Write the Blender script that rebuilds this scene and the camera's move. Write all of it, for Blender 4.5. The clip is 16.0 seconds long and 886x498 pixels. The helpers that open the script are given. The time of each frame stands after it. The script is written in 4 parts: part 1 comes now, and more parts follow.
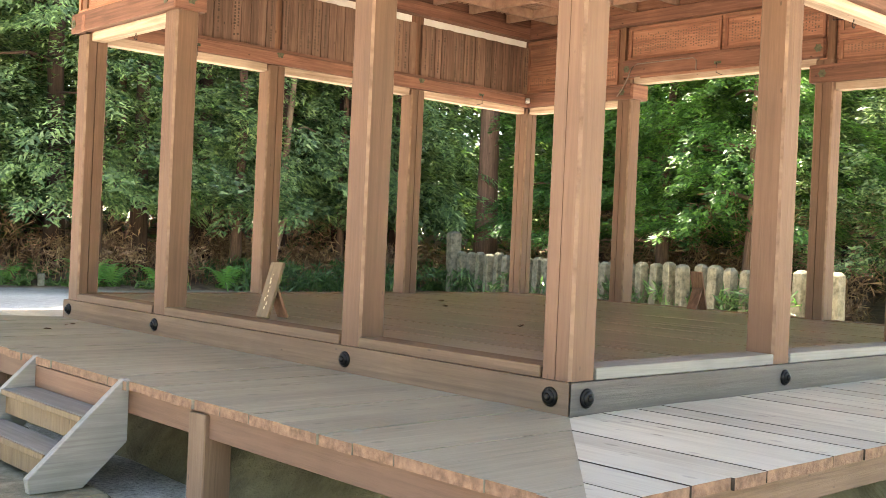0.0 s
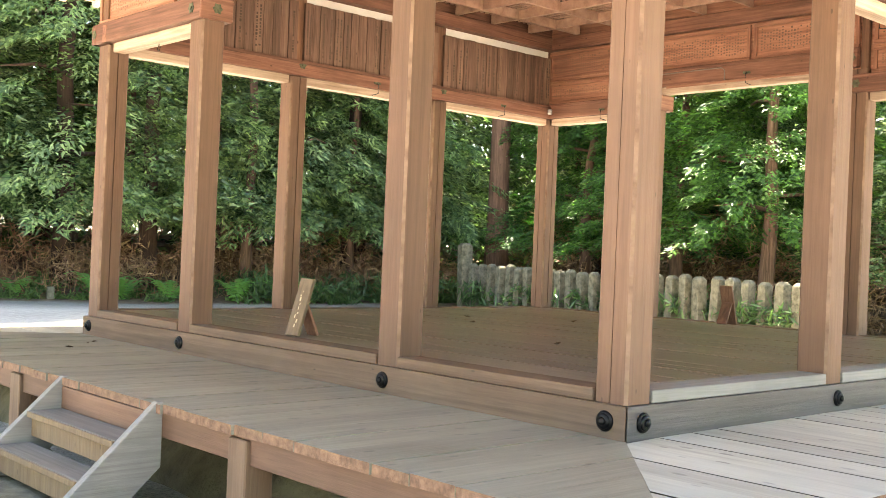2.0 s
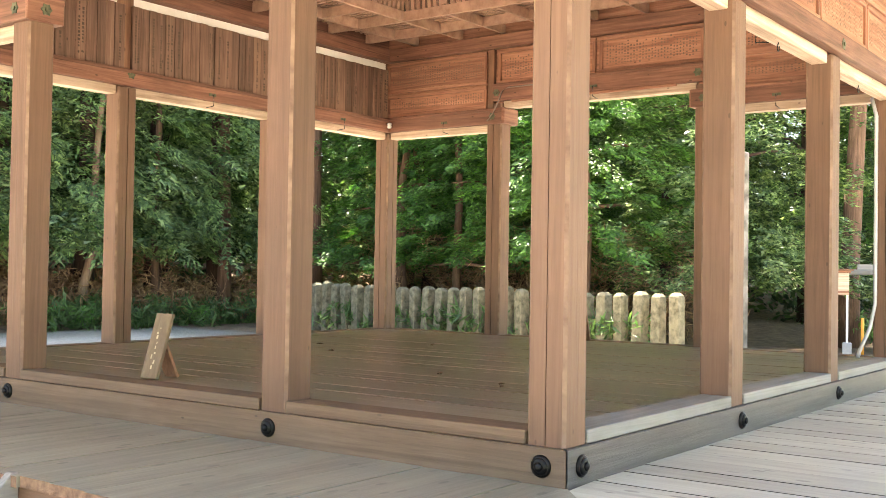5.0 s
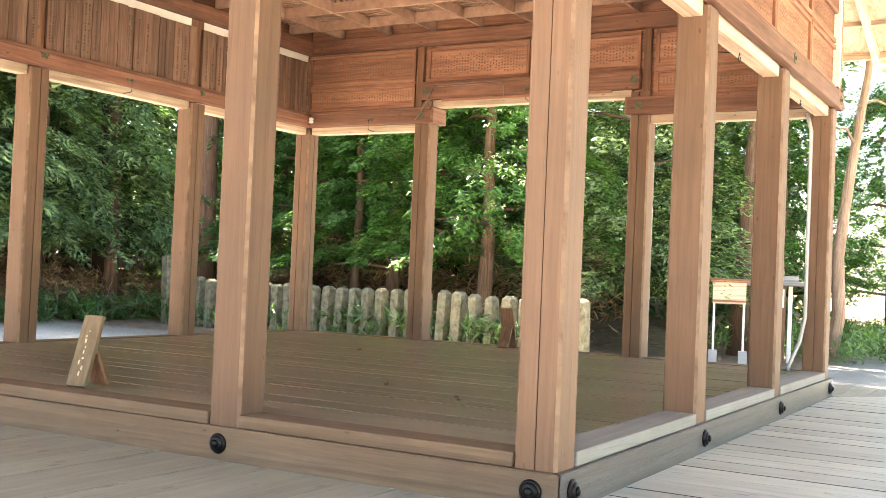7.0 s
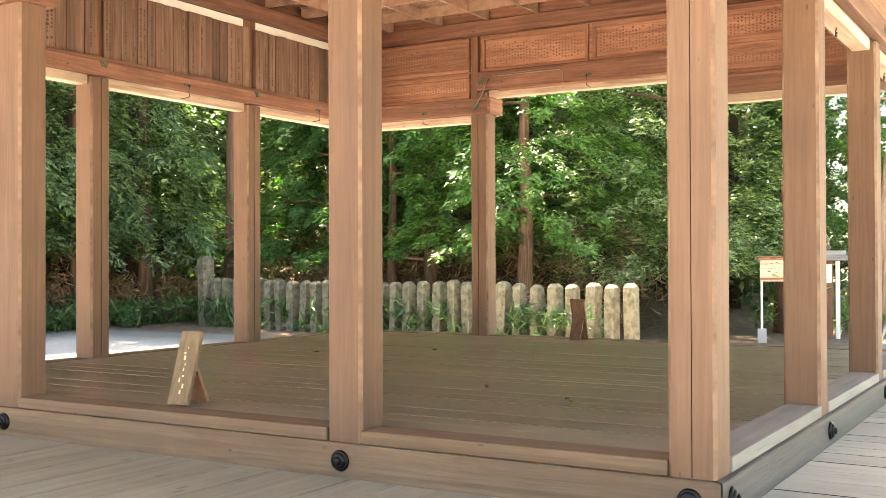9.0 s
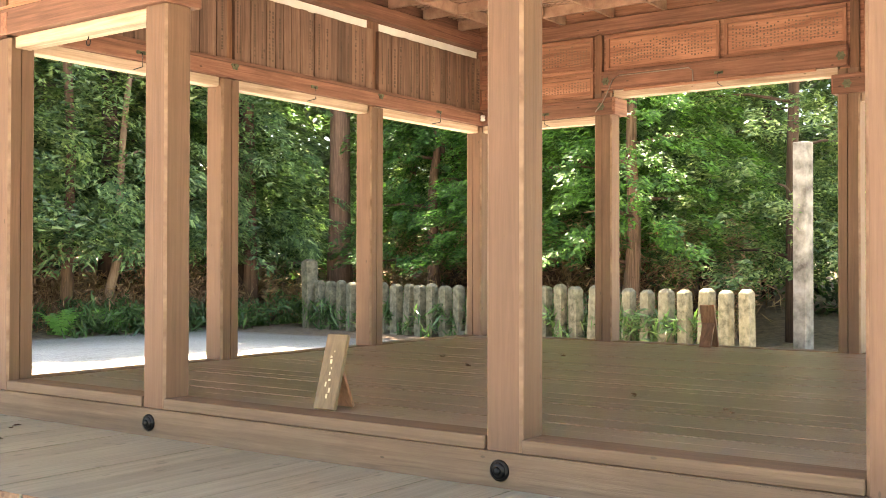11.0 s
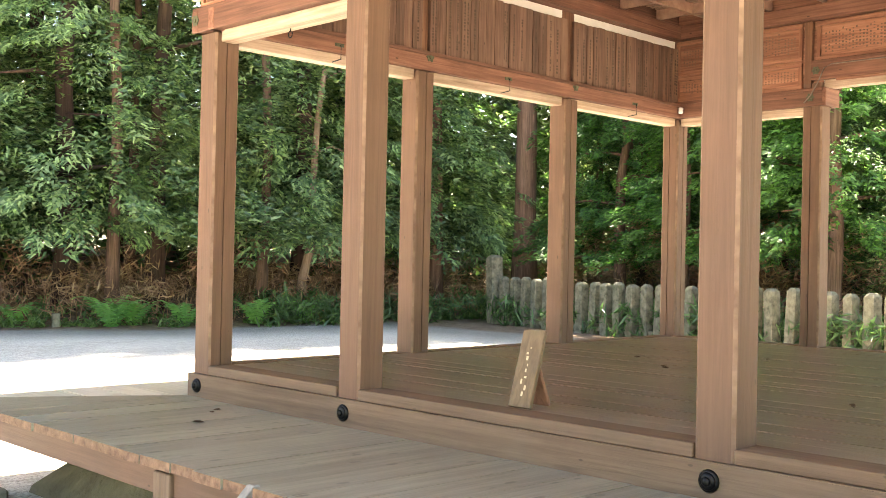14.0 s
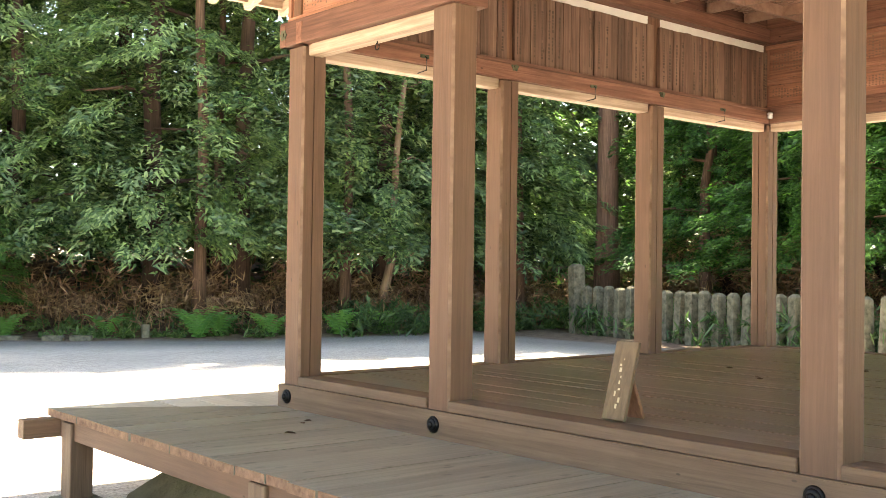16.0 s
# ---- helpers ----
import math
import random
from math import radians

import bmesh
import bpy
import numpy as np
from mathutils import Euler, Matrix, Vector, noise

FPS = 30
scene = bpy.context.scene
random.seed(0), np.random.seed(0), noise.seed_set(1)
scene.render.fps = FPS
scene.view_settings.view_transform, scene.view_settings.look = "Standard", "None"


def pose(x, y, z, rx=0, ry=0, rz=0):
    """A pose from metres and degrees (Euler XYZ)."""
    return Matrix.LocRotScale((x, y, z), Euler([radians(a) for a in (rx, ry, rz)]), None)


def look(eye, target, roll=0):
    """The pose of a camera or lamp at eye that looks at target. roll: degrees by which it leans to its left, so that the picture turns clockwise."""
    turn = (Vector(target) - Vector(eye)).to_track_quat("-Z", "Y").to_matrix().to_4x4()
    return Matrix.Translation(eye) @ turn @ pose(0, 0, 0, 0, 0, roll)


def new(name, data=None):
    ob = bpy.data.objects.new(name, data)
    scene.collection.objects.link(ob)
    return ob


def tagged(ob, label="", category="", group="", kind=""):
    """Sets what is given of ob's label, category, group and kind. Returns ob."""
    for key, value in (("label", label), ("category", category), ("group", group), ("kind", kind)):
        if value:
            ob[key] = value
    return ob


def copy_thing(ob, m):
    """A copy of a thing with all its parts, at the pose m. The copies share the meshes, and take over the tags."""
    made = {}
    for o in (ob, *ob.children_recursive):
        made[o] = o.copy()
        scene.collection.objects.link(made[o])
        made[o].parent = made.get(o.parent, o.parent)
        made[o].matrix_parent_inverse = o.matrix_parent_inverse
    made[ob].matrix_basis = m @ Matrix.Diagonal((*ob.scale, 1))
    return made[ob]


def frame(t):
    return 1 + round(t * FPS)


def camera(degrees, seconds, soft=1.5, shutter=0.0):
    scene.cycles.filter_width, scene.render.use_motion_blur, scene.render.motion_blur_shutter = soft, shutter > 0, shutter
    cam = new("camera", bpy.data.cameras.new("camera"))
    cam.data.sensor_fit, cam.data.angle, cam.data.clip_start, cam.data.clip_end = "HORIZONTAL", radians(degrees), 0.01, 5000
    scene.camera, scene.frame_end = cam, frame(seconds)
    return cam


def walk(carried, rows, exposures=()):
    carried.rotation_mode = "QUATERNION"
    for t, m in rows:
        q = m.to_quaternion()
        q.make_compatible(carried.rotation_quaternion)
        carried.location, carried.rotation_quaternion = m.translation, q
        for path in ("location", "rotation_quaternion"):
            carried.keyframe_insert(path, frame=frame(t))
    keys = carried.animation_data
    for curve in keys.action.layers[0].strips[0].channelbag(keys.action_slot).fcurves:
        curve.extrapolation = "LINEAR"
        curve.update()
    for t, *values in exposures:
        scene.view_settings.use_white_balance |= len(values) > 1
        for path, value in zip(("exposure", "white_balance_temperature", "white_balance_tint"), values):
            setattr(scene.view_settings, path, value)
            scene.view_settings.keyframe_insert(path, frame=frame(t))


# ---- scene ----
cam = camera(45.3, 16.0, soft=0.8)
PATH = [
    (0, (-3.767, -3.176, 1.38), (-2.411, -1.707, 1.366), 2.5),
    (0.5, (-3.816, -3.094, 1.386), (-2.417, -1.665, 1.374), 2.8),
    (1, (-3.826, -3.038, 1.377), (-2.41, -1.626, 1.358), 2.6),
    (1.5, (-3.815, -2.973, 1.393), (-2.442, -1.519, 1.371), 1.8),
    (2, (-3.786, -2.884, 1.402), (-2.434, -1.41, 1.408), 2.4),
    (2.5, (-3.761, -2.775, 1.411), (-2.361, -1.348, 1.442), 1.8),
    (3, (-3.731, -2.655, 1.425), (-2.275, -1.285, 1.478), 1.0),
    (3.5, (-3.757, -2.526, 1.425), (-2.286, -1.172, 1.496), 2.0),
    (4, (-3.743, -2.365, 1.421), (-2.234, -1.054, 1.484), 1.8),
    (4.5, (-3.742, -2.244, 1.436), (-2.193, -0.979, 1.481), 0.9),
    (5, (-3.757, -2.135, 1.471), (-2.148, -0.948, 1.511), 0.9),
    (5.2, (-3.748, -2.066, 1.472), (-2.109, -0.921, 1.52), 0.8),
    (7.5, (-3.732, -1.515, 1.509), (-1.988, -0.535, 1.556), 1.9),
    (8, (-3.733, -1.41, 1.517), (-1.976, -0.458, 1.592), 0.4),
    (8.5, (-3.776, -1.252, 1.536), (-2.008, -0.318, 1.589), 0.7),
    (9, (-3.796, -1.11, 1.561), (-2.081, -0.081, 1.581), -0.2),
    (9.2, (-3.817, -1.116, 1.584), (-2.148, -0.015, 1.6), -0.8),
    (11.3, (-3.827, -0.715, 1.555), (-2.213, 0.466, 1.574), 0.2),
    (11.5, (-3.828, -0.698, 1.561), (-2.223, 0.495, 1.563), 0.4),
    (12, (-3.782, -0.631, 1.55), (-2.215, 0.612, 1.55), 0.1),
    (12.5, (-3.766, -0.607, 1.548), (-2.203, 0.639, 1.614), -0.9),
    (13, (-3.735, -0.603, 1.54), (-2.223, 0.698, 1.676), -1.4),
    (13.5, (-3.751, -0.586, 1.542), (-2.309, 0.794, 1.66), -0.3),
    (14, (-3.737, -0.572, 1.537), (-2.338, 0.856, 1.556), 1.2),
    (14.5, (-3.761, -0.583, 1.551), (-2.378, 0.861, 1.491), 1.6),
    (15, (-3.745, -0.579, 1.554), (-2.381, 0.882, 1.499), 1.0),
    (15.5, (-3.746, -0.54, 1.518), (-2.397, 0.936, 1.525), 0.9),
    (16, (-3.757, -0.51, 1.544), (-2.468, 1.018, 1.578), 0.8),
]
walk(cam, [(t, look(eye, aim, roll)) for t, eye, aim, roll in PATH], [(0.0, 3.50, 7800, 13), (3.5, 3.66, 7800, 13), (5.0, 3.60, 7800, 13), (8.5, 3.68, 7750, 13), (9.0, 3.66, 8200, 15), (11.5, 3.72, 8250, 14), (13.0, 3.72, 8000, 13), (14.5, 3.48, 7850, 13), (16.0, 3.26, 7800, 13)])

# ---- light ----
SUN_WAY = Vector((0.21, 0.31, 1.0)).normalized()
world = bpy.data.worlds.new("world")
scene.world = world
world.use_nodes = True
wn = world.node_tree
sky = wn.nodes.new("ShaderNodeTexSky")
sky.sky_type, sky.sun_disc = "NISHITA", False
sky.sun_elevation, sky.sun_rotation = math.asin(SUN_WAY.z), math.atan2(SUN_WAY.x, SUN_WAY.y)
wn.links.new(sky.outputs[0], wn.nodes["Background"].inputs[0])
wn.nodes["Background"].inputs[1].default_value = 0.09
sun = new("sun", bpy.data.lights.new("sun", "SUN"))
sun.data.energy, sun.data.angle, sun.data.color = 5.0, radians(0.53), (1.0, 0.95, 0.86)
sun.matrix_world = look(SUN_WAY * 50, (0, 0, 0))

# ---- materials ----


def mat_base(name):
    m = bpy.data.materials.new(name)
    m.use_nodes = True
    nt = m.node_tree
    return m, nt, nt.nodes["Principled BSDF"]


def ramp(nt, fac, stops):
    r = nt.nodes.new("ShaderNodeValToRGB")
    el = r.color_ramp.elements
    while len(el) < len(stops):
        el.new(0.5)
    for e, (p, c) in zip(el, stops):
        e.position, e.color = p, (*c, 1)
    nt.links.new(fac, r.inputs[0])
    return r.outputs[0]


def mathn(nt, op, a, b=None):
    n = nt.nodes.new("ShaderNodeMath")
    n.operation = op
    for k, v in enumerate((a, b)):
        if v is None:
            continue
        if hasattr(v, "is_linked"):
            nt.links.new(v, n.inputs[k])
        else:
            n.inputs[k].default_value = v
    return n.outputs[0]


def mixc(nt, fac, a, b, mode="MIX"):
    n = nt.nodes.new("ShaderNodeMix")
    n.data_type, n.blend_type = "RGBA", mode
    for k, v in ((0, fac), (6, a), (7, b)):
        if hasattr(v, "is_linked"):
            nt.links.new(v, n.inputs[k])
        else:
            n.inputs[k].default_value = v if k == 0 else (*v, 1)
    return n.outputs[2]


def coords(nt, scale, jitter=0.0):
    tc = nt.nodes.new("ShaderNodeTexCoord")
    out = tc.outputs["Object"]
    if jitter:
        oi = nt.nodes.new("ShaderNodeObjectInfo")
        add = nt.nodes.new("ShaderNodeVectorMath")
        add.operation = "MULTIPLY_ADD"
        nt.links.new(oi.outputs["Random"], add.inputs[0])
        add.inputs[1].default_value = (jitter, jitter * 1.7, jitter * 0.6)
        nt.links.new(out, add.inputs[2])
        out = add.outputs[0]
    mp = nt.nodes.new("ShaderNodeMapping")
    mp.inputs["Scale"].default_value = scale
    nt.links.new(out, mp.inputs[0])
    return mp.outputs[0], out


def noise_tex(nt, vec, scale, detail=4.0, rough=0.6, distort=0.0):
    n = nt.nodes.new("ShaderNodeTexNoise")
    n.inputs["Scale"].default_value, n.inputs["Detail"].default_value = scale, detail
    n.inputs["Roughness"].default_value, n.inputs["Distortion"].default_value = rough, distort
    nt.links.new(vec, n.inputs["Vector"])
    return n.outputs["Fac"]


def bump(nt, bsdf, height, strength, distance=0.01):
    b = nt.nodes.new("ShaderNodeBump")
    b.inputs["Strength"].default_value, b.inputs["Distance"].default_value = strength, distance
    nt.links.new(height, b.inputs["Height"])
    nt.links.new(b.outputs[0], bsdf.inputs["Normal"])


def wood(name, axis, dark, mid, light, grey=None, grey_amount=0.0, rough=0.65, spread=0.25, jitter=9.0, knots=0.05, figure=0.65, streaks=0.42):
    """Planed timber with the grain along an axis, blotches, knots and a tone of its own for each piece."""
    m, nt, b = mat_base(name)
    long = {"x": (0.9, 22, 22), "y": (22, 0.9, 22), "z": (22, 22, 0.9)}[axis]
    vec, raw = coords(nt, long, jitter)
    grain = noise_tex(nt, vec, 1.0, 6, 0.65, 1.2)
    fine = noise_tex(nt, vec, 4.5, 3, 0.6, 0.3)
    blot = noise_tex(nt, raw, 1.9, 4, 0.6)
    col = ramp(nt, grain, [(0.22, dark), (0.50, mid), (0.80, light)])
    streak = ramp(nt, fine, [(0.34, (0.62, 0.58, 0.54)), (0.60, (1.08, 1.08, 1.08))])
    col = mixc(nt, streaks, col, streak, "MULTIPLY")
    tone = ramp(nt, blot, [(0.30, (0.72, 0.70, 0.68)), (0.70, (1.16, 1.16, 1.16))])
    col = mixc(nt, 0.7, col, tone, "MULTIPLY")
    # flame figure of the growth rings
    fig = noise_tex(nt, vec, 0.16, 2, 0.5, 0.4)
    rings = mathn(nt, "SINE", mathn(nt, "MULTIPLY", fig, 62.0))
    rings = ramp(nt, mathn(nt, "ADD", mathn(nt, "MULTIPLY", rings, 0.5), 0.5), [(0.05, (0.76, 0.72, 0.68)), (0.45, (1.0, 1.0, 1.0)), (1.0, (1.07, 1.07, 1.06))])
    col = mixc(nt, figure, col, rings, "MULTIPLY")
    # knots
    kvec, _ = coords(nt, {"x": (3.4, 8, 8), "y": (8, 3.4, 8), "z": (8, 8, 3.4)}[axis], jitter)
    vo = nt.nodes.new("ShaderNodeTexVoronoi")
    vo.inputs["Scale"].default_value = 1.2
    nt.links.new(kvec, vo.inputs["Vector"])
    knot = ramp(nt, vo.outputs["Distance"], [(knots, (1, 1, 1)), (knots * 1.35, (0, 0, 0))])
    col = mixc(nt, mathn(nt, "MULTIPLY", knot, 0.75), col, tuple(c * 0.38 for c in dark))
    if grey:
        g = noise_tex(nt, raw, 0.9, 5, 0.65)
        fac = mathn(nt, "MULTIPLY", ramp(nt, g, [(0.32, (0.25,) * 3), (0.66, (1,) * 3)]), grey_amount)
        col = mixc(nt, fac, col, grey)
    oi = nt.nodes.new("ShaderNodeObjectInfo")
    piece = ramp(nt, oi.outputs["Random"], [(0.0, (1 - spread,) * 3), (1.0, (1 + spread * 0.6,) * 3)])
    col = mixc(nt, 1.0, col, piece, "MULTIPLY")
    nt.links.new(col, b.inputs["Base Color"])
    b.inputs["Roughness"].default_value = rough
    b.inputs["Specular IOR Level"].default_value = 0.35
    bump(nt, b, mathn(nt, "ADD", grain, mathn(nt, "MULTIPLY", fine, 0.5)), 0.5, 0.006)
    return m


def plain(name, col, col2=None, rough=0.7, metal=0.0, scale=6.0, b_strength=0.2, b_dist=0.01, detail=5.0):
    m, nt, b = mat_base(name)
    vec, raw = coords(nt, (1, 1, 1), 5.0)
    n = noise_tex(nt, raw, scale, detail, 0.62)
    nt.links.new(ramp(nt, n, [(0.32, col), (0.68, col2 or tuple(c * 1.3 for c in col))]), b.inputs["Base Color"])
    b.inputs["Roughness"].default_value, b.inputs["Metallic"].default_value = rough, metal
    n2 = noise_tex(nt, raw, scale * 5, 4, 0.6)
    bump(nt, b, mathn(nt, "ADD", n, mathn(nt, "MULTIPLY", n2, 0.5)), b_strength, b_dist)
    return m


def leaf_mat(name, dark, light, trans=0.45, rough=0.45):
    m, nt, b = mat_base(name)
    geo = nt.nodes.new("ShaderNodeNewGeometry")
    oi = nt.nodes.new("ShaderNodeObjectInfo")
    col = ramp(nt, geo.outputs["Random Per Island"], [(0.0, dark), (0.7, tuple((a + c) / 2 for a, c in zip(dark, light))), (1.0, light)])
    tone = ramp(nt, oi.outputs["Random"], [(0.0, (0.72, 0.80, 0.8)), (1.0, (1.15, 1.08, 0.95))])
    col = mixc(nt, 1.0, col, tone, "MULTIPLY")
    nt.links.new(col, b.inputs["Base Color"])
    b.inputs["Roughness"].default_value = rough
    tr = nt.nodes.new("ShaderNodeBsdfTranslucent")
    nt.links.new(mixc(nt, 1.0, col, (1.05, 1.42, 0.74), "MULTIPLY"), tr.inputs[0])
    ms = nt.nodes.new("ShaderNodeMixShader")
    ms.inputs[0].default_value = trans
    nt.links.new(b.outputs[0], ms.inputs[1])
    nt.links.new(tr.outputs[0], ms.inputs[2])
    nt.links.new(ms.outputs[0], nt.nodes["Material Output"].inputs[0])
    return m


WARM = ((0.17, 0.069, 0.042), (0.36, 0.166, 0.105), (0.48, 0.252, 0.168))
TAN = ((0.108, 0.053, 0.032), (0.150, 0.077, 0.046), (0.182, 0.097, 0.060))
TIE = ((0.102, 0.042, 0.027), (0.205, 0.092, 0.060), (0.300, 0.150, 0.099))
# lintel and eave wood, light from the yard put into its paler tone
PALE = ((0.40, 0.275, 0.195), (0.58, 0.435, 0.325), (0.68, 0.545, 0.425))
BROWN = ((0.11, 0.052, 0.030), (0.21, 0.105, 0.062), (0.30, 0.165, 0.10))
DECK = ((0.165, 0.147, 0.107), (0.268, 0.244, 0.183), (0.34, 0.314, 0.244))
# south and north boards: greyer, and paler with skylight put into the colour
DECK_LIT = ((0.33, 0.300, 0.232), (0.50, 0.475, 0.385), (0.60, 0.575, 0.48))
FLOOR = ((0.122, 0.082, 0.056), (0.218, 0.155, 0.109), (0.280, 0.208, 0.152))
GREY, GREY_LIT = (0.285, 0.276, 0.221), (0.52, 0.52, 0.46)
M = {}
for ax in "xyz":
    M["warm_" + ax] = wood("warm_cypress_" + ax, ax, *WARM)
    M["tie_" + ax] = wood("aged_tie_wood_" + ax, ax, *TIE)
    M["pale_" + ax] = wood("pale_lit_cypress_" + ax, ax, *PALE)
    M["tan_" + ax] = wood("tan_cypress_" + ax, ax, *TAN, grey=(0.165, 0.108, 0.076), grey_amount=0.35, knots=0.05, figure=0.38, streaks=0.25)
    M["brown_" + ax] = wood("old_brown_wood_" + ax, ax, *BROWN)
    M["deck_" + ax] = wood("weathered_deck_" + ax, ax, *(DECK_LIT if ax == "y" else DECK), grey=GREY_LIT if ax == "y" else GREY, grey_amount=0.6, rough=0.5, spread=0.15, knots=0.12, figure=0.35, streaks=0.3)
    M["floor_" + ax] = wood("worn_floor_" + ax, ax, *FLOOR, grey=(0.222, 0.186, 0.155), grey_amount=0.5, rough=0.33, spread=0.2, streaks=0.6)
    M["sill_" + ax] = wood("sill_wood_" + ax, ax, (0.100, 0.058, 0.035), (0.172, 0.103, 0.063), (0.225, 0.143, 0.090), grey=(0.160, 0.113, 0.080), grey_amount=0.4, spread=0.1, knots=0.05)
    M["greysill_" + ax] = wood("greyed_sill_wood_" + ax, ax, (0.046, 0.036, 0.032), (0.094, 0.078, 0.072), (0.17, 0.148, 0.138), grey=(0.118, 0.106, 0.102), grey_amount=0.5, rough=0.42, spread=0.1, knots=0.05)
M["signboard"] = wood("faded_sign_board", "z", (0.10, 0.06, 0.03), (0.185, 0.118, 0.06), (0.27, 0.185, 0.10), grey=(0.20, 0.155, 0.105), grey_amount=0.5)
M["treadboard"] = wood("grey_tread_board", "y", (0.13, 0.118, 0.10), (0.21, 0.195, 0.17), (0.28, 0.262, 0.235), grey=(0.24, 0.238, 0.225), grey_amount=0.6)
M["greyboard"] = wood("grey_stair_board", "x", (0.16, 0.15, 0.133), (0.25, 0.232, 0.205), (0.33, 0.31, 0.28), grey=(0.285, 0.283, 0.275), grey_amount=0.6)
M["oldboard"] = wood("old_name_board", "z", (0.095, 0.052, 0.036), (0.175, 0.100, 0.070), (0.255, 0.158, 0.115), spread=0.3)
M["endgrain"] = plain("brown_end_grain", (0.105, 0.056, 0.034), (0.25, 0.145, 0.088), 0.85, 0, 22, 0.6, 0.01)
M["grime"] = plain("dirty_plank_edge", (0.020, 0.015, 0.011), (0.06, 0.045, 0.033), 0.95, 0, 12)
M["wornedge"] = plain("pale_chipped_edge", (0.120, 0.062, 0.037), (0.26, 0.160, 0.105), 0.7, 0, 7, 0.3, 0.01)
M["dryblade"] = plain("dry_leaf_blade", (0.05, 0.025, 0.012), (0.12, 0.06, 0.03), 0.8)
M["wire"] = plain("grey_cable", (0.16, 0.12, 0.10), (0.22, 0.17, 0.14), 0.6)
M["nameboard"] = wood("pale_name_board", "z", (0.15, 0.085, 0.058), (0.24, 0.142, 0.098), (0.32, 0.208, 0.15))
M["flake"] = plain("flaking_paint", (0.42, 0.32, 0.19), (0.58, 0.48, 0.32), 0.8)
M["iron"] = plain("black_iron", (0.010, 0.010, 0.011), (0.03, 0.028, 0.027), 0.38, 0.9, 30)
M["bronze"] = plain("green_bronze", (0.05, 0.06, 0.04), (0.14, 0.15, 0.09), 0.55, 0.7, 25)
M["ink"] = plain("faded_ink", (0.05, 0.03, 0.02), (0.10, 0.06, 0.04), 0.8)
M["paleink"] = plain("pale_ink", (0.13, 0.075, 0.05), (0.19, 0.11, 0.07), 0.8)
M["plaster"] = plain("white_plaster", (0.74, 0.70, 0.64), (0.82, 0.79, 0.74), 0.85)
M["stone"] = plain("mossy_stone", (0.07, 0.065, 0.037), (0.24, 0.215, 0.145), 0.85, 0, 9, 0.6, 0.02)
M["palestone"] = plain("pale_lichen_stone", (0.065, 0.055, 0.043), (0.34, 0.315, 0.27), 0.85, 0, 3, 0.5, 0.02)
M["earth"] = plain("packed_earth", (0.075, 0.063, 0.034), (0.19, 0.158, 0.09), 0.95, 0, 3.5, 0.8, 0.05)
M["gravel"] = plain("pale_gravel", (0.10, 0.094, 0.086), (0.37, 0.352, 0.325), 0.9, 0, 17, 0.9, 0.03)
M["bark"] = wood("cedar_bark", "z", (0.055, 0.032, 0.021), (0.155, 0.090, 0.060), (0.28, 0.175, 0.125), rough=0.9)
M["darkbark"] = wood("dark_cypress_bark", "z", (0.030, 0.019, 0.013), (0.075, 0.045, 0.031), (0.14, 0.088, 0.064), rough=0.9)
M["palebark"] = wood("pale_bark", "z", (0.16, 0.10, 0.07), (0.30, 0.20, 0.14), (0.42, 0.30, 0.22), rough=0.9)
M["litter"] = plain("leaf_litter", (0.045, 0.028, 0.016), (0.16, 0.10, 0.06), 0.95, 0, 5, 1.0, 0.08)
M["thatch"] = plain("thatch_and_gap_shade", (0.07, 0.05, 0.035), (0.13, 0.10, 0.07), 0.95, 0, 14, 0.6, 0.03)
M["white"] = plain("white_plastic", (0.70, 0.69, 0.66), (0.78, 0.77, 0.74), 0.5)
M["pipe"] = plain("grey_pipe", (0.36, 0.36, 0.37), (0.46, 0.46, 0.47), 0.4, 0.3)
M["orange"] = plain("orange_paint", (0.75, 0.30, 0.03), (0.82, 0.36, 0.05), 0.5)
M["hinoki"] = leaf_mat("hinoki_leaves", (0.060, 0.125, 0.058), (0.480, 0.600, 0.285), 0.48)
M["broad"] = leaf_mat("broad_leaves", (0.024, 0.076, 0.020), (0.165, 0.345, 0.078), 0.42)
M["darkleaf"] = leaf_mat("evergreen_leaves", (0.036, 0.076, 0.038), (0.380, 0.480, 0.230), 0.4, 0.24)
# evergreen leaf colour darkened to carry the shade deep in the wood
M["shadeleaf"] = leaf_mat("shade_darkened_leaves", (0.020, 0.044, 0.020), (0.165, 0.245, 0.095), 0.34, 0.35)
M["grassleaf"] = leaf_mat("grass_blades", (0.085, 0.150, 0.058), (0.24, 0.35, 0.145), 0.4)
M["sasa"] = leaf_mat("bamboo_grass_leaves", (0.05, 0.105, 0.035), (0.19, 0.285, 0.105), 0.35, 0.35)
M["fernleaf"] = leaf_mat("fern_fronds", (0.11, 0.27, 0.095), (0.24, 0.47, 0.16), 0.45)
M["dryleaf"] = leaf_mat("dry_undergrowth", (0.24, 0.12, 0.08), (0.62, 0.40, 0.27), 0.25, 0.8)

# ---- builders ----


def thing(name, label="", category="", group="", kind="", at=(0, 0, 0), rz=0.0):
    ob = new(name)
    ob.matrix_basis = pose(*at, 0, 0, rz)
    return tagged(ob, label, category, group, kind)


def part(name, bm, material, parent=None, label=""):
    me = bpy.data.meshes.new(name)
    bm.normal_update()
    bm.to_mesh(me)
    bm.free()
    me.materials.append(material)
    ob = new(name, me)
    ob.parent = parent
    return tagged(ob, label)


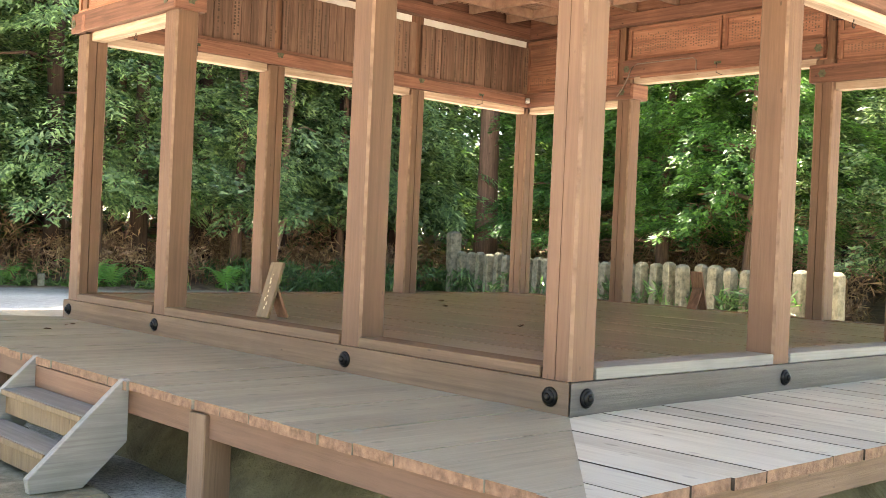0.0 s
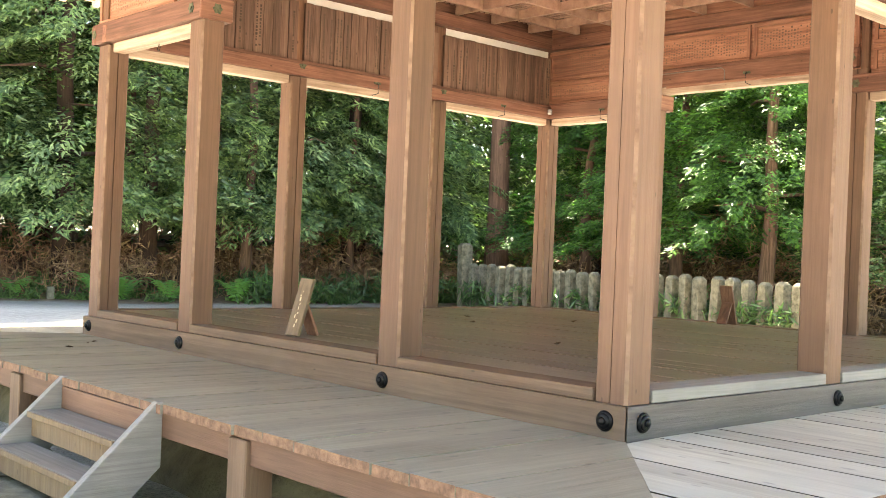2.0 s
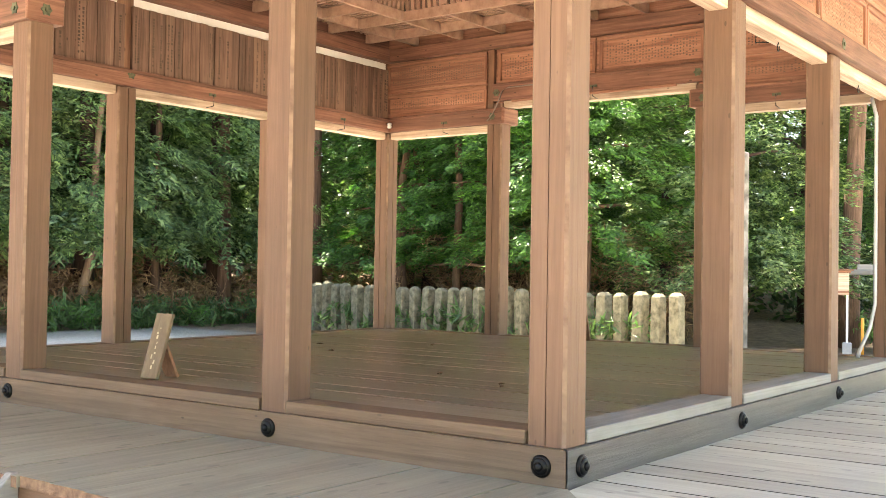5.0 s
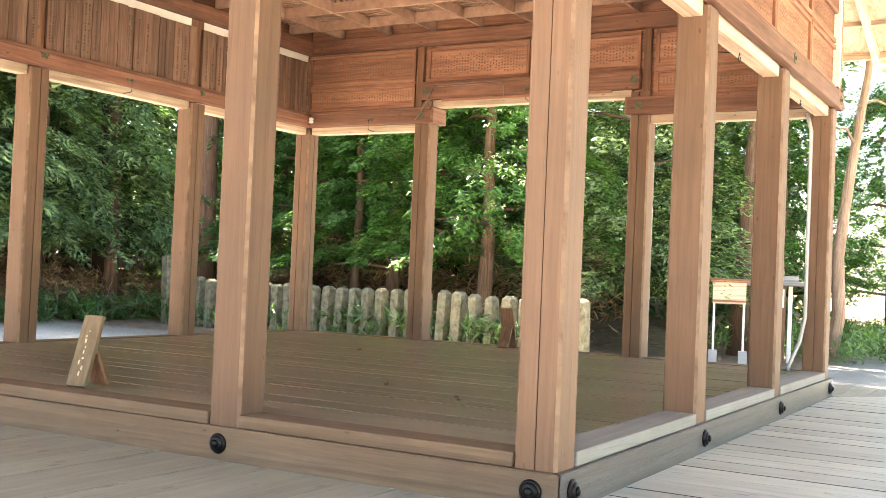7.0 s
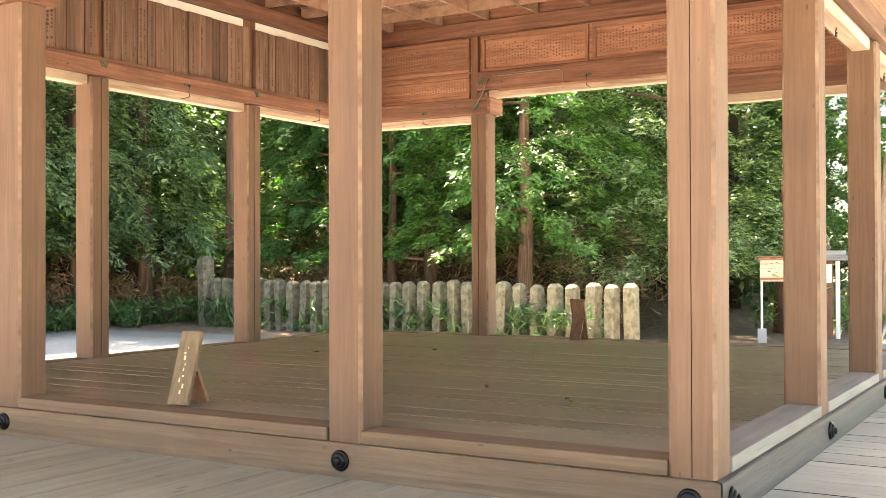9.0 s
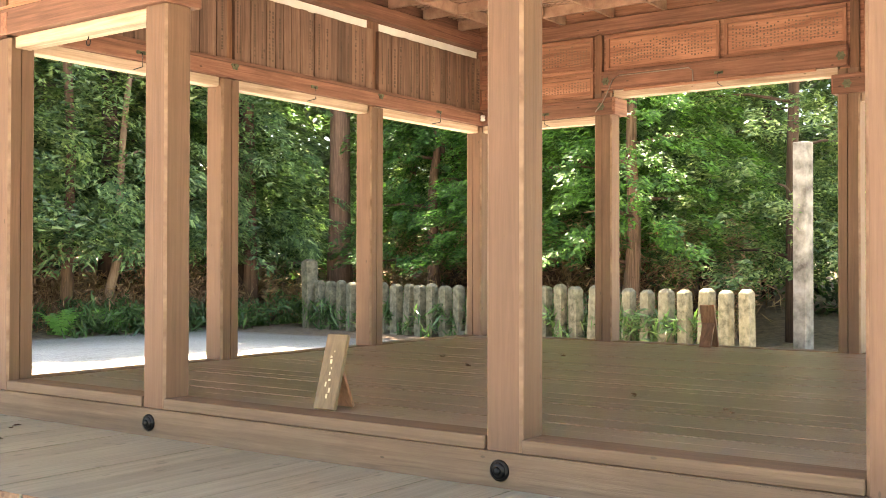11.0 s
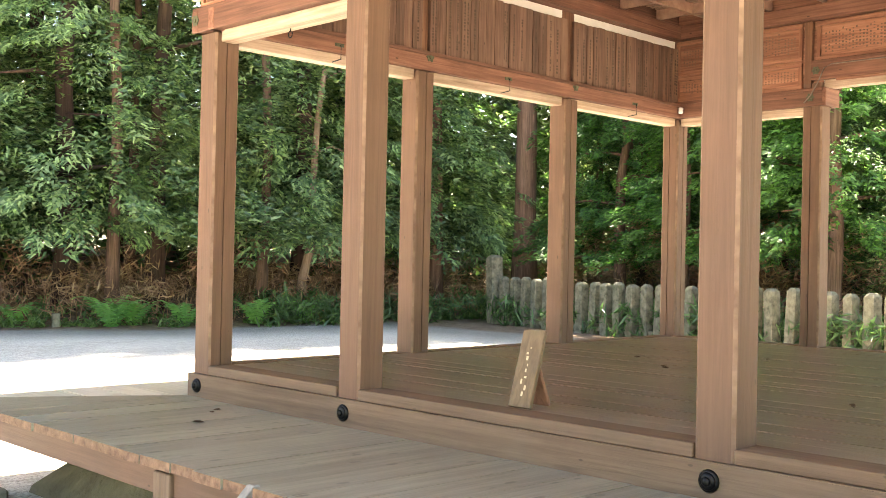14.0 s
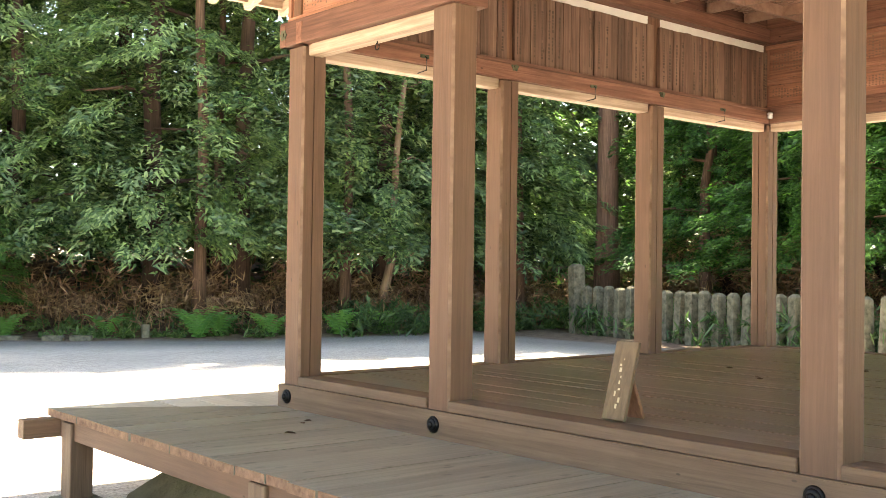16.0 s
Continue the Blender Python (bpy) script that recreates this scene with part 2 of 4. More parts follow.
def add_box(bm, x0, x1, y0, y1, z0, z1, bevel=0.0):
    vs = [bm.verts.new((x, y, z)) for z in (z0, z1) for x, y in ((x0, y0), (x1, y0), (x1, y1), (x0, y1))]
    fs = [bm.faces.new([vs[i] for i in q]) for q in ((3, 2, 1, 0), (4, 5, 6, 7), (0, 1, 5, 4), (1, 2, 6, 5), (2, 3, 7, 6), (3, 0, 4, 7))]
    if bevel:
        es = list({e for f in fs for e in f.edges})
        bmesh.ops.bevel(bm, geom=es, offset=bevel, segments=1, affect="EDGES", clamp_overlap=True)
    return vs


def box(name, x0, x1, y0, y1, z0, z1, material, parent, bevel=0.004, label=""):
    bm = bmesh.new()
    add_box(bm, min(x0, x1), max(x0, x1), min(y0, y1), max(y0, y1), z0, z1, bevel)
    return part(name, bm, material, parent, label)


def prism(bm, pts, z0, z1):
    """An upright prism on a polygon of (x, y)."""
    lo = [bm.verts.new((x, y, z0)) for x, y in pts]
    hi = [bm.verts.new((x, y, z1)) for x, y in pts]
    bm.faces.new(lo[::-1])
    bm.faces.new(hi)
    n = len(pts)
    for i in range(n):
        bm.faces.new((lo[i], lo[(i + 1) % n], hi[(i + 1) % n], hi[i]))


def lathe(bm, profile, seg=16, m=Matrix()):
    rings = []
    for r, z in profile:
        rings.append([bm.verts.new(m @ Vector((r * math.cos(2 * math.pi * k / seg), r * math.sin(2 * math.pi * k / seg), z))) for k in range(seg)])
    for a, b in zip(rings, rings[1:]):
        for k in range(seg):
            f = bm.faces.new((a[k], a[(k + 1) % seg], b[(k + 1) % seg], b[k]))
            f.smooth = True
    bm.faces.new(rings[0][::-1])
    bm.faces.new(rings[-1])


def tube(bm, pts, radius, seg=8):
    """A round bar along points; radius may be a list."""
    rad = radius if isinstance(radius, (list, tuple)) else [radius] * len(pts)
    pts = [Vector(p) for p in pts]
    rings = []
    for i, p in enumerate(pts):
        d = (pts[min(i + 1, len(pts) - 1)] - pts[max(i - 1, 0)]).normalized()
        u = d.orthogonal().normalized() if abs(d.z) < 0.9 else Vector((1, 0, 0)).cross(d).normalized()
        v = d.cross(u)
        rings.append([bm.verts.new(p + rad[i] * (math.cos(2 * math.pi * k / seg) * u + math.sin(2 * math.pi * k / seg) * v)) for k in range(seg)])
    for a, b in zip(rings, rings[1:]):
        for k in range(seg):
            f = bm.faces.new((a[k], a[(k + 1) % seg], b[(k + 1) % seg], b[k]))
            f.smooth = True
    bm.faces.new(rings[0][::-1])
    bm.faces.new(rings[-1])


def rails(bm, a, b, half_w, half_h, up=Vector((0, 0, 1))):
    """A square bar from a to b."""
    a, b = Vector(a), Vector(b)
    d = (b - a).normalized()
    s = d.cross(up).normalized() * half_w
    u = s.cross(d).normalized() * half_h
    vs = [bm.verts.new(p + i * s + j * u) for p in (a, b) for i, j in ((-1, -1), (1, -1), (1, 1), (-1, 1))]
    for q in ((0, 1, 2, 3), (7, 6, 5, 4), (0, 4, 5, 1), (1, 5, 6, 2), (2, 6, 7, 3), (3, 7, 4, 0)):
        bm.faces.new([vs[i] for i in q])


# ---- plan ----
XS = (0.12, 1.92, 3.72, 5.52)
YS = (0.12, 1.70, 4.005, 5.52)
YS_BACK = tuple(5.64 - y for y in reversed(YS))
SIDE = 5.64
DECK_Z, SILL_Z, FLOOR_Z = 0.60, 0.75, 0.811
LOW, NAG0, NAG1 = 2.93, 3.00, 3.145
HI, HNAG0, HNAG1 = 3.165, 3.235, 3.385
BEAM0, BEAM1, CEIL = 3.79, 3.93, 3.93
W = 0.092
EX0, EX1, EY0, EY1 = -1.265, SIDE + 1.2, -1.16, SIDE + 0.73

# ---- ground ----
rng = random.Random(4)
bm = bmesh.new()
N = 60
grid = {}


def edge_y(x):
    """Where the wood begins, north of the yard."""
    return 19.0 + (7 - x) * 0.5 if x < 7 else 19.0 - (x - 7) * 0.1


def ground_z(x, y):
    z = 0.015 * noise.noise(Vector((x * 0.7, y * 0.7, 0)))
    d = max(0.0, min(y - edge_y(x) - 0.3, 40.0), min(x - 19.0, (y - 4.5) * 0.8))
    return z + min(1.6, d * 0.14) + (0.15 * noise.noise(Vector((x * 0.3, y * 0.3, 3))) if d > 0.5 else 0)


cs = [-900, -300, -120, -60] + [-40 + i * 1.25 for i in range(73)] + [70, 130, 300, 900]
for i, x in enumerate(cs):
    for j, y in enumerate(cs):
        grid[i, j] = bm.verts.new((x, y, ground_z(x, y) if max(abs(x), abs(y)) < 62 else 0.0))
for i in range(len(cs) - 1):
    for j in range(len(cs) - 1):
        f = bm.faces.new((grid[i, j], grid[i + 1, j], grid[i + 1, j + 1], grid[i, j + 1]))
        f.smooth = True
ground = part("ground", bm, M["gravel"])
gm, gnt, gb = mat_base("gravel_and_litter")
_, graw = coords(gnt, (1, 1, 1))
g1 = noise_tex(gnt, graw, 38.0, 4, 0.7)
g2 = noise_tex(gnt, graw, 0.6, 5, 0.6)
gcol = ramp(gnt, g1, [(0.30, (0.22, 0.205, 0.178)), (0.5, (0.54, 0.50, 0.435)), (0.70, (0.74, 0.695, 0.615))])
gcol = mixc(gnt, 0.5, gcol, ramp(gnt, g2, [(0.35, (0.75, 0.72, 0.68)), (0.65, (1.1, 1.1, 1.1))]), "MULTIPLY")
g3 = noise_tex(gnt, graw, 8.0, 5, 0.75)
gcol = mixc(gnt, 0.6, gcol, ramp(gnt, g3, [(0.38, (0.62, 0.60, 0.57)), (0.58, (1.08, 1.08, 1.08))]), "MULTIPLY")
lit = ramp(gnt, noise_tex(gnt, graw, 5.0, 5, 0.7), [(0.3, (0.07, 0.044, 0.026)), (0.7, (0.25, 0.165, 0.10))])
sx = gnt.nodes.new("ShaderNodeSeparateXYZ")
gnt.links.new(graw, sx.inputs[0])
skew = mathn(gnt, "ADD", mathn(gnt, "SUBTRACT", sx.outputs[1], 18.4), mathn(gnt, "MULTIPLY", mathn(gnt, "MINIMUM", mathn(gnt, "SUBTRACT", sx.outputs[0], 7.0), 0.0), 0.5))
east_edge = mathn(gnt, "MINIMUM", mathn(gnt, "SUBTRACT", sx.outputs[0], 13.0), mathn(gnt, "SUBTRACT", sx.outputs[1], 2.2))
edge = mathn(gnt, "ADD", mathn(gnt, "MAXIMUM", skew, east_edge), mathn(gnt, "MULTIPLY", g2, 1.2))
gfac = ramp(gnt, edge, [(0.35, (0, 0, 0)), (0.95, (1, 1, 1))])
# litter-strewn gravel along the wood, with the trees' shade painted in darker
near = mathn(gnt, "MULTIPLY", mathn(gnt, "ADD", mathn(gnt, "ADD", edge, mathn(gnt, "MULTIPLY", g3, 2.4)), 1.9), 0.27)
gcol = mixc(gnt, ramp(gnt, near, [(0.25, (0, 0, 0)), (0.75, (0.8, 0.8, 0.8))]), gcol, ramp(gnt, g1, [(0.3, (0.07, 0.062, 0.05)), (0.7, (0.27, 0.25, 0.215))]))
gnt.links.new(mixc(gnt, gfac, gcol, lit), gb.inputs["Base Color"])
gb.inputs["Roughness"].default_value = 0.95
bump(gnt, gb, g1, 0.8, 0.03)
ground.data.materials[0] = gm
tagged(ground, "pale grey gravel yard turning to leaf litter under trees", "ground", kind="structure")

# earth mound below the stage
bm = bmesh.new()
ring0 = [(-0.85, -0.75), (SIDE + 0.8, -0.75), (SIDE + 0.8, SIDE + 0.45), (-0.85, SIDE + 0.45)]
K = 48
rows_ = []
for h, inset in ((0.0, 0.0), (0.06, 0.04), (0.25, 0.22), (0.40, 0.42), (0.46, 0.7)):
    row = []
    for k in range(K):
        s = k / K * 4
        a, b = ring0[int(s) % 4], ring0[(int(s) + 1) % 4]
        u = s - int(s)
        x, y = a[0] + (b[0] - a[0]) * u, a[1] + (b[1] - a[1]) * u
        cx, cy = x - SIDE / 2, y - SIDE / 2
        n = noise.noise(Vector((x * 1.3, y * 1.3, h * 4))) * 0.12
        kx = 1 - (inset + n) / max(abs(cx), abs(cy))
        row.append(bm.verts.new((SIDE / 2 + cx * kx, SIDE / 2 + cy * kx, h - 0.01 + n * 0.25 * (h > 0))))
    rows_.append(row)
for a, b in zip(rows_, rows_[1:]):
    for k in range(K):
        bm.faces.new((a[k], a[(k + 1) % K], b[(k + 1) % K], b[k])).smooth = True
bm.faces.new(rows_[-1])
tagged(part("earth_mound", bm, M["earth"]), "packed olive-brown earth mound under the raised stage", "mound", kind="structure")

# ---- stage ----
stage = thing("stage_base", "greyed timber sill frame round the raised stage", "stage", kind="structure")
# outer sill, mitred by butting
c = 0.10
S0, S1 = 0.0, SIDE
for pts, mt in (
    (((S0, S0 + 0.003), (c, c + 0.003), (c, S1 - c - 0.003), (S0, S1 - 0.003)), "sill_y"),
    (((S0 + 0.003, S0), (S1 - 0.003, S0), (S1 - c - 0.003, c), (c + 0.003, c)), "greysill_x"),
    (((S1, S0 + 0.003), (S1, S1 - 0.003), (S1 - c, S1 - c - 0.003), (S1 - c, c + 0.003)), "sill_y"),
    (((S0 + 0.003, S1), (c + 0.003, S1 - c), (S1 - c - 0.003, S1 - c), (S1 - 0.003, S1)), "sill_x"),
):
    bm = bmesh.new()
    area = sum(pts[k][0] * pts[(k + 1) % 4][1] - pts[(k + 1) % 4][0] * pts[k][1] for k in range(4))
    prism(bm, pts if area > 0 else pts[::-1], DECK_Z - 0.10, SILL_Z)
    bmesh.ops.bevel(bm, geom=list(bm.edges), offset=0.004, segments=2, affect="EDGES")
    part("sill_beam", bm, M[mt], stage)
box("under_beam", 0.02, 0.16, 0.1, SIDE - 0.1, 0.40, DECK_Z - 0.06, M["brown_y"], stage)
box("under_beam", 0.2, SIDE - 0.1, 0.02, 0.16, 0.40, DECK_Z - 0.06, M["brown_x"], stage)
for a, b in zip(range(3), range(1, 4)):
    box("floor_edge", 0.022, 0.20, YS[a] + W + 0.002, YS[b] - W - 0.002, SILL_Z + 0.0015, FLOOR_Z, M["sill_y"], stage, 0.004)
    box("floor_edge", SIDE - 0.20, SIDE - 0.022, YS[a] + W + 0.002, YS[b] - W - 0.002, SILL_Z + 0.0015, FLOOR_Z, M["sill_y"], stage, 0.004)
    # south edge in paler grey, the sky's sheen put into its colour
    box("floor_edge", XS[a] + W + 0.002, XS[b] - W - 0.002, 0.022, 0.20, SILL_Z + 0.0015, FLOOR_Z, M["greyboard"], stage, 0.004)
    box("floor_edge", XS[a] + W + 0.002, XS[b] - W - 0.002, SIDE - 0.20, SIDE - 0.022, SILL_Z + 0.0015, FLOOR_Z, M["sill_x"], stage, 0.004)

floor = thing("floor", "worn brown cypress floor planks of the stage", "floor", kind="structure")
box("subfloor", 0.16, SIDE - 0.16, 0.16, SIDE - 0.16, FLOOR_Z - 0.06, FLOOR_Z - 0.032, M["brown_y"], floor, 0)
fx = 0.203
fr = random.Random(3)
while fx < SIDE - 0.21:
    fw = fr.uniform(0.17, 0.23)
    if SIDE - 0.203 - fx - fw < 0.09:
        fw = SIDE - 0.203 - fx
    dz = fr.uniform(-0.002, 0.0005)
    # each run is two boards, butted at an uneven joint
    cut = fr.uniform(1.6, 4.0)
    for ya, yb in ((0.203, cut - 0.001), (cut + 0.001, SIDE - 0.203)):
        box("plank", fx, fx + fw - fr.uniform(0.004, 0.010), ya, yb, FLOOR_Z - 0.030 + dz, FLOOR_Z - 0.003 + dz, M["floor_y"], floor, 0.0015)
    fx += fw

# ---- pillars ----


def pillar(x, y, split_south, split_west, z0, z1, mat):
    """A square post; a drying split is given as its place across the face and its half width, or None."""
    p = thing("pillar", "square chamfered cypress pillar with a drying split", "pillar", "pillars round the stage", at=(x, y, 0))
    c = 0.014
    south = [(split_south[0] - split_south[1], -W), (split_south[0], -W + 0.025), (split_south[0] + split_south[1], -W)] if split_south else []
    west_ = [(-W, split_west[0] + split_west[1]), (-W + 0.025, split_west[0]), (-W, split_west[0] - split_west[1])] if split_west else []
    loop = [(-W + c, -W), *south, (W - c, -W), (W, -W + c), (W, W - c), (W - c, W), (-W + c, W), (-W, W - c), *west_, (-W, -W + c)]
    b = bmesh.new()
    prism(b, loop, z0, z1)
    shaft = part("shaft", b, mat, p)
    # chipped, paler arrises
    shaft.data.materials.append(M["wornedge"])
    for f in shaft.data.polygons:
        if abs(abs(f.normal.x) - abs(f.normal.y)) < 0.1 and abs(f.normal.z) < 0.1 and f.area > 0.03 and abs(f.center.x) > W * 0.8 and abs(f.center.y) > W * 0.8:
            f.material_index = 1
    return p


for i, x in enumerate(XS):
    for j, y in enumerate(YS):
        if i in (0, 3) or j in (0, 3):
            inner = 0 < j < 3 and i in (0, 3)
            south_split = (0.012 * (i % 2) - 0.006, 0.0042) if j == 3 else None
            west_split = (0.0, 0.0022) if (i, j) in ((0, 0), (3, 0)) else (0.01, 0.004) if i == 3 else None
            pillar(x, y, south_split, west_split, SILL_Z + 0.002, HI + 0.05 if inner else LOW + 0.06, M["tan_z"])


def boss(x, y, z, rz):
    n = thing("nail_cover", "black cast iron domed nail cover on the sill", "nail cover", "nail covers on the sill", at=(x, y, z), rz=rz)
    turn = pose(0, 0, 0, 90, 0, 0)
    b = bmesh.new()
    lathe(b, [(0.046, -0.004), (0.048, 0.004), (0.043, 0.012), (0.038, 0.014)], 18, turn)
    part("base_ring", b, M["iron"], n)
    b = bmesh.new()
    lathe(b, [(0.037, 0.011), (0.037, 0.016), (0.032, 0.022), (0.022, 0.0245)], 18, turn)
    part("dome", b, M["iron"], n)
    b = bmesh.new()
    lathe(b, [(0.019, 0.024), (0.019, 0.029), (0.013, 0.035), (0.004, 0.037)], 14, turn)
    part("knob", b, M["iron"], n)
    return n


for y in YS:
    boss(0.0, y, 0.675, -90)
for x in XS:
    boss(x, 0.0, 0.675, 0)

# ---- upper walls ----


def wall(name, label, origin, rz, spans, posts, raised):
    """One side of the pavilion above the openings. Local x runs along the side, local -y faces out."""
    w = thing(name, label, "wall", kind="structure", at=origin, rz=rz)
    for k in range(3):
        a, b = posts[k] + W + 0.002, posts[k + 1] - W - 0.002
        up = raised and k == 1
        z0, n0, n1 = (HI, HNAG0, HNAG1) if up else (LOW, NAG0, NAG1)
        box("lintel", a, b, -0.055, 0.055, z0, n0 + 0.02, M["pale_x"], w, 0.005)
    return w


def bracket_plate(parent, x, y, z, face):
    """A six-lobed bronze plate; face is the outward normal in the wall's own axes."""
    b = bmesh.new()
    pts = []
    for k in range(12):
        r = 0.042 if k % 2 == 0 else 0.031
        pts.append((r * math.cos(k * math.pi / 6), r * math.sin(k * math.pi / 6)))
    prism(b, pts, 0, 0.005)
    prism(b, [(0.014 * math.cos(k), 0.014 * math.sin(k)) for k in [i * math.pi / 4 for i in range(8)]], 0.005, 0.013)
    m = Vector(face).to_track_quat("Z", "Y").to_matrix().to_4x4()
    bmesh.ops.transform(b, matrix=Matrix.Translation((x, y, z)) @ m, verts=b.verts)
    part("bronze_plate", b, M["bronze"], parent, "green bronze plate")


def strokes(parent, x0, x1, z0, z1, y, columns, ink, seed, flip=1, bars=9, gap=0.55):
    """Unreadable brush writing as short bars in columns."""
    r = random.Random(seed)
    b = bmesh.new()
    for c in range(columns):
        cx = x0 + (c + 0.5) * (x1 - x0) / columns
        half = min(0.011, (x1 - x0) / columns * 0.28)
        top = z1 - r.random() * (z1 - z0) * 0.25
        z = top
        while z > z0 + 0.02:
            h = (z1 - z0) / bars * r.uniform(0.35, 0.8)
            if r.random() > 0.12:
                q = half * r.uniform(0.6, 1.1)
                vs = [b.verts.new((cx + sx_ * q, y, z - dz)) for sx_, dz in ((-1, 0), (1, 0), (1, h), (-1, h))]
                b.faces.new(vs if flip > 0 else vs[::-1])
            z -= h + (z1 - z0) / bars * gap
    return part("writing", b, ink, parent)


def panel(w, x0, x1, z0, z1, y, side, seed, mat="warm_x", frame_w=0.035):
    """A framed donation board; side -1 faces out, +1 in."""
    yo = y + side * 0.028
    box("frame_rail", x0, x1, y, yo, z0, z0 + frame_w, M["warm_x"], w, 0.003)
    box("frame_rail", x0, x1, y, yo, z1 - frame_w, z1, M["warm_x"], w, 0.003)
    box("frame_stile", x0, x0 + frame_w, y, yo - side * 0.002, z0 + frame_w, z1 - frame_w, M["warm_z"], w, 0.003)
    box("frame_stile", x1 - frame_w, x1, y, yo - side * 0.002, z0 + frame_w, z1 - frame_w, M["warm_z"], w, 0.003)
    bd = box("panel_board", x0 + frame_w, x1 - frame_w, y - side * 0.004, y + side * 0.006, z0 + frame_w, z1 - frame_w, M[mat], w, 0)
    strokes(bd, x0 + frame_w + 0.03, x1 - frame_w - 0.03, z0 + frame_w + 0.03, z1 - frame_w - 0.02, y + side * 0.0085, max(6, int((x1 - x0) / 0.035)), M["paleink"], seed, side)


def nageshi(w, x0, x1, z0, z1, cap0=False, cap1=False, inset=0.0):
    """Outer and inner tie boards proud of the pillars, with returns at open ends."""
    box("tie_board", x0, x1, -W - 0.045, -W + 0.03, z0, z1, M["tie_x"], w, 0.006)
    box("tie_board", x0 + inset, x1 - inset, W - 0.03, W + 0.04, z0, z1, M["tie_x"], w, 0.006)
    box("tie_moulding", x0 + inset, x1 - inset, W + 0.0405, W + 0.052, z1 - 0.035, z1 - 0.004, M["tie_x"], w, 0.003)
    for flag, x, s in ((cap0, x0, -1), (cap1, x1, 1)):
        if flag:
            box("tie_end", x - 0.03, x + 0.012, -W - 0.044, W + 0.039, z0 + 0.001, z1 - 0.001, M["tie_y"], w, 0.006)



west = wall("wall_west", "open timber front with framed donation boards over it", (0.12, SIDE, 0), -90, 3, YS_BACK, True)
east = wall("wall_east", "open timber side with framed donation boards over it", (5.52, 0, 0), 90, 3, YS, True)
north = wall("wall_north", "open timber side hung with upright name boards", (SIDE, 5.52, 0), 180, 3, XS, False)
south = wall("wall_south", "open timber side with framed boards outside", (0, 0.12, 0), 0, 3, XS, False)

for w, Q in ((west, YS_BACK), (east, YS)):
    nageshi(w, -0.018, Q[1] + 0.12, NAG0, NAG1 + 0.02, cap1=True)
    nageshi(w, Q[2] - 0.12, SIDE + 0.018, NAG0, NAG1 + 0.02, cap0=True)
    nageshi(w, Q[1] - 0.13, Q[2] + 0.13, HNAG0, HNAG1 + 0.03, inset=0.13)
    for x in (Q[1], Q[2]):
        bracket_plate(w, x, -W - 0.045, 3.08, (0, -1, 0))
        bracket_plate(w, x, -W - 0.045, 3.32, (0, -1, 0))
        bracket_plate(w, x, W + 0.04, 3.08, (0, 1, 0))
    bracket_plate(w, Q[1] + 0.132, 0, 3.08, (1, 0, 0))
    bracket_plate(w, Q[2] - 0.132, 0, 3.08, (-1, 0, 0))
    bracket_plate(w, Q[1] + 0.05, W + 0.04, 3.32, (0, 1, 0))
    bracket_plate(w, Q[2] - 0.05, W + 0.04, 3.32, (0, 1, 0))
    bracket_plate(w, 0.03, -W - 0.045, 3.08, (0, -1, 0))
    bracket_plate(w, SIDE - 0.03, -W - 0.045, 3.08, (0, -1, 0))
    # infill
    box("infill_wall", 0.0, Q[1] + 0.08, -0.03, 0.03, NAG1 + 0.022, 4.46, M["plaster"], w, 0)
    box("infill_wall", Q[2] - 0.08, SIDE, -0.03, 0.03, NAG1 + 0.022, 4.46, M["plaster"], w, 0)
    box("infill_wall", Q[1] + 0.082, Q[2] - 0.082, -0.03, 0.03, HNAG1 + 0.032, 4.46, M["plaster"], w, 0)
    box("lining", 0.13, Q[1] + 0.08, 0.031, 0.039, NAG1 + 0.024, 4.46, M["warm_x"], w, 0)
    box("lining", Q[2] - 0.08, SIDE - 0.13, 0.031, 0.039, NAG1 + 0.024, 4.46, M["warm_x"], w, 0)
    box("lining", Q[1] + 0.082, Q[2] - 0.082, 0.031, 0.039, HNAG1 + 0.034, 4.46, M["warm_x"], w, 0)
    for a, b in ((0.0, 1.28), (SIDE - 1.28, SIDE)):
        panel(w, a, b, 3.17, 3.53, -0.06, -1, int(a * 7) + 1)
        panel(w, a, b, 3.55, 3.92, -0.06, -1, int(a * 7) + 2)
    for a, b in ((1.50, 2.70), (2.76, 4.08)):
        panel(w, a, b, 3.43, 3.80, -0.06, -1, int(a * 7) + 3)
    # inside
    for a, b in ((0.16, Q[1] - 0.12), (Q[2] + 0.12, SIDE - 0.16)):
        panel(w, a, b, 3.175, 3.415, 0.04, 1, int(a * 9) + 4)
        panel(w, a, b, 3.44, 3.775, 0.04, 1, int(a * 9) + 5)
    for a, b in ((Q[1] + 0.02, 2.80), (2.84, Q[2] - 0.02)):
        panel(w, a, b, 3.42, 3.775, 0.04, 1, int(a * 9) + 6)
    for x in (Q[1] - 0.05, Q[2] + 0.05):
        box("strut", x - 0.035, x + 0.035, 0.03, 0.085, NAG1 + 0.023, BEAM0 - 0.002, M["brown_z"], w)
    box("top_beam", 0.1, SIDE - 0.1, -0.10, 0.13, BEAM0, BEAM1, M["tie_x"], w, 0.008)
    box("curtain_rail", Q[1] + 0.25, Q[2] - 0.25, W + 0.045, W + 0.065, HNAG0 - 0.03, HNAG0 - 0.005, M["warm_x"], w)

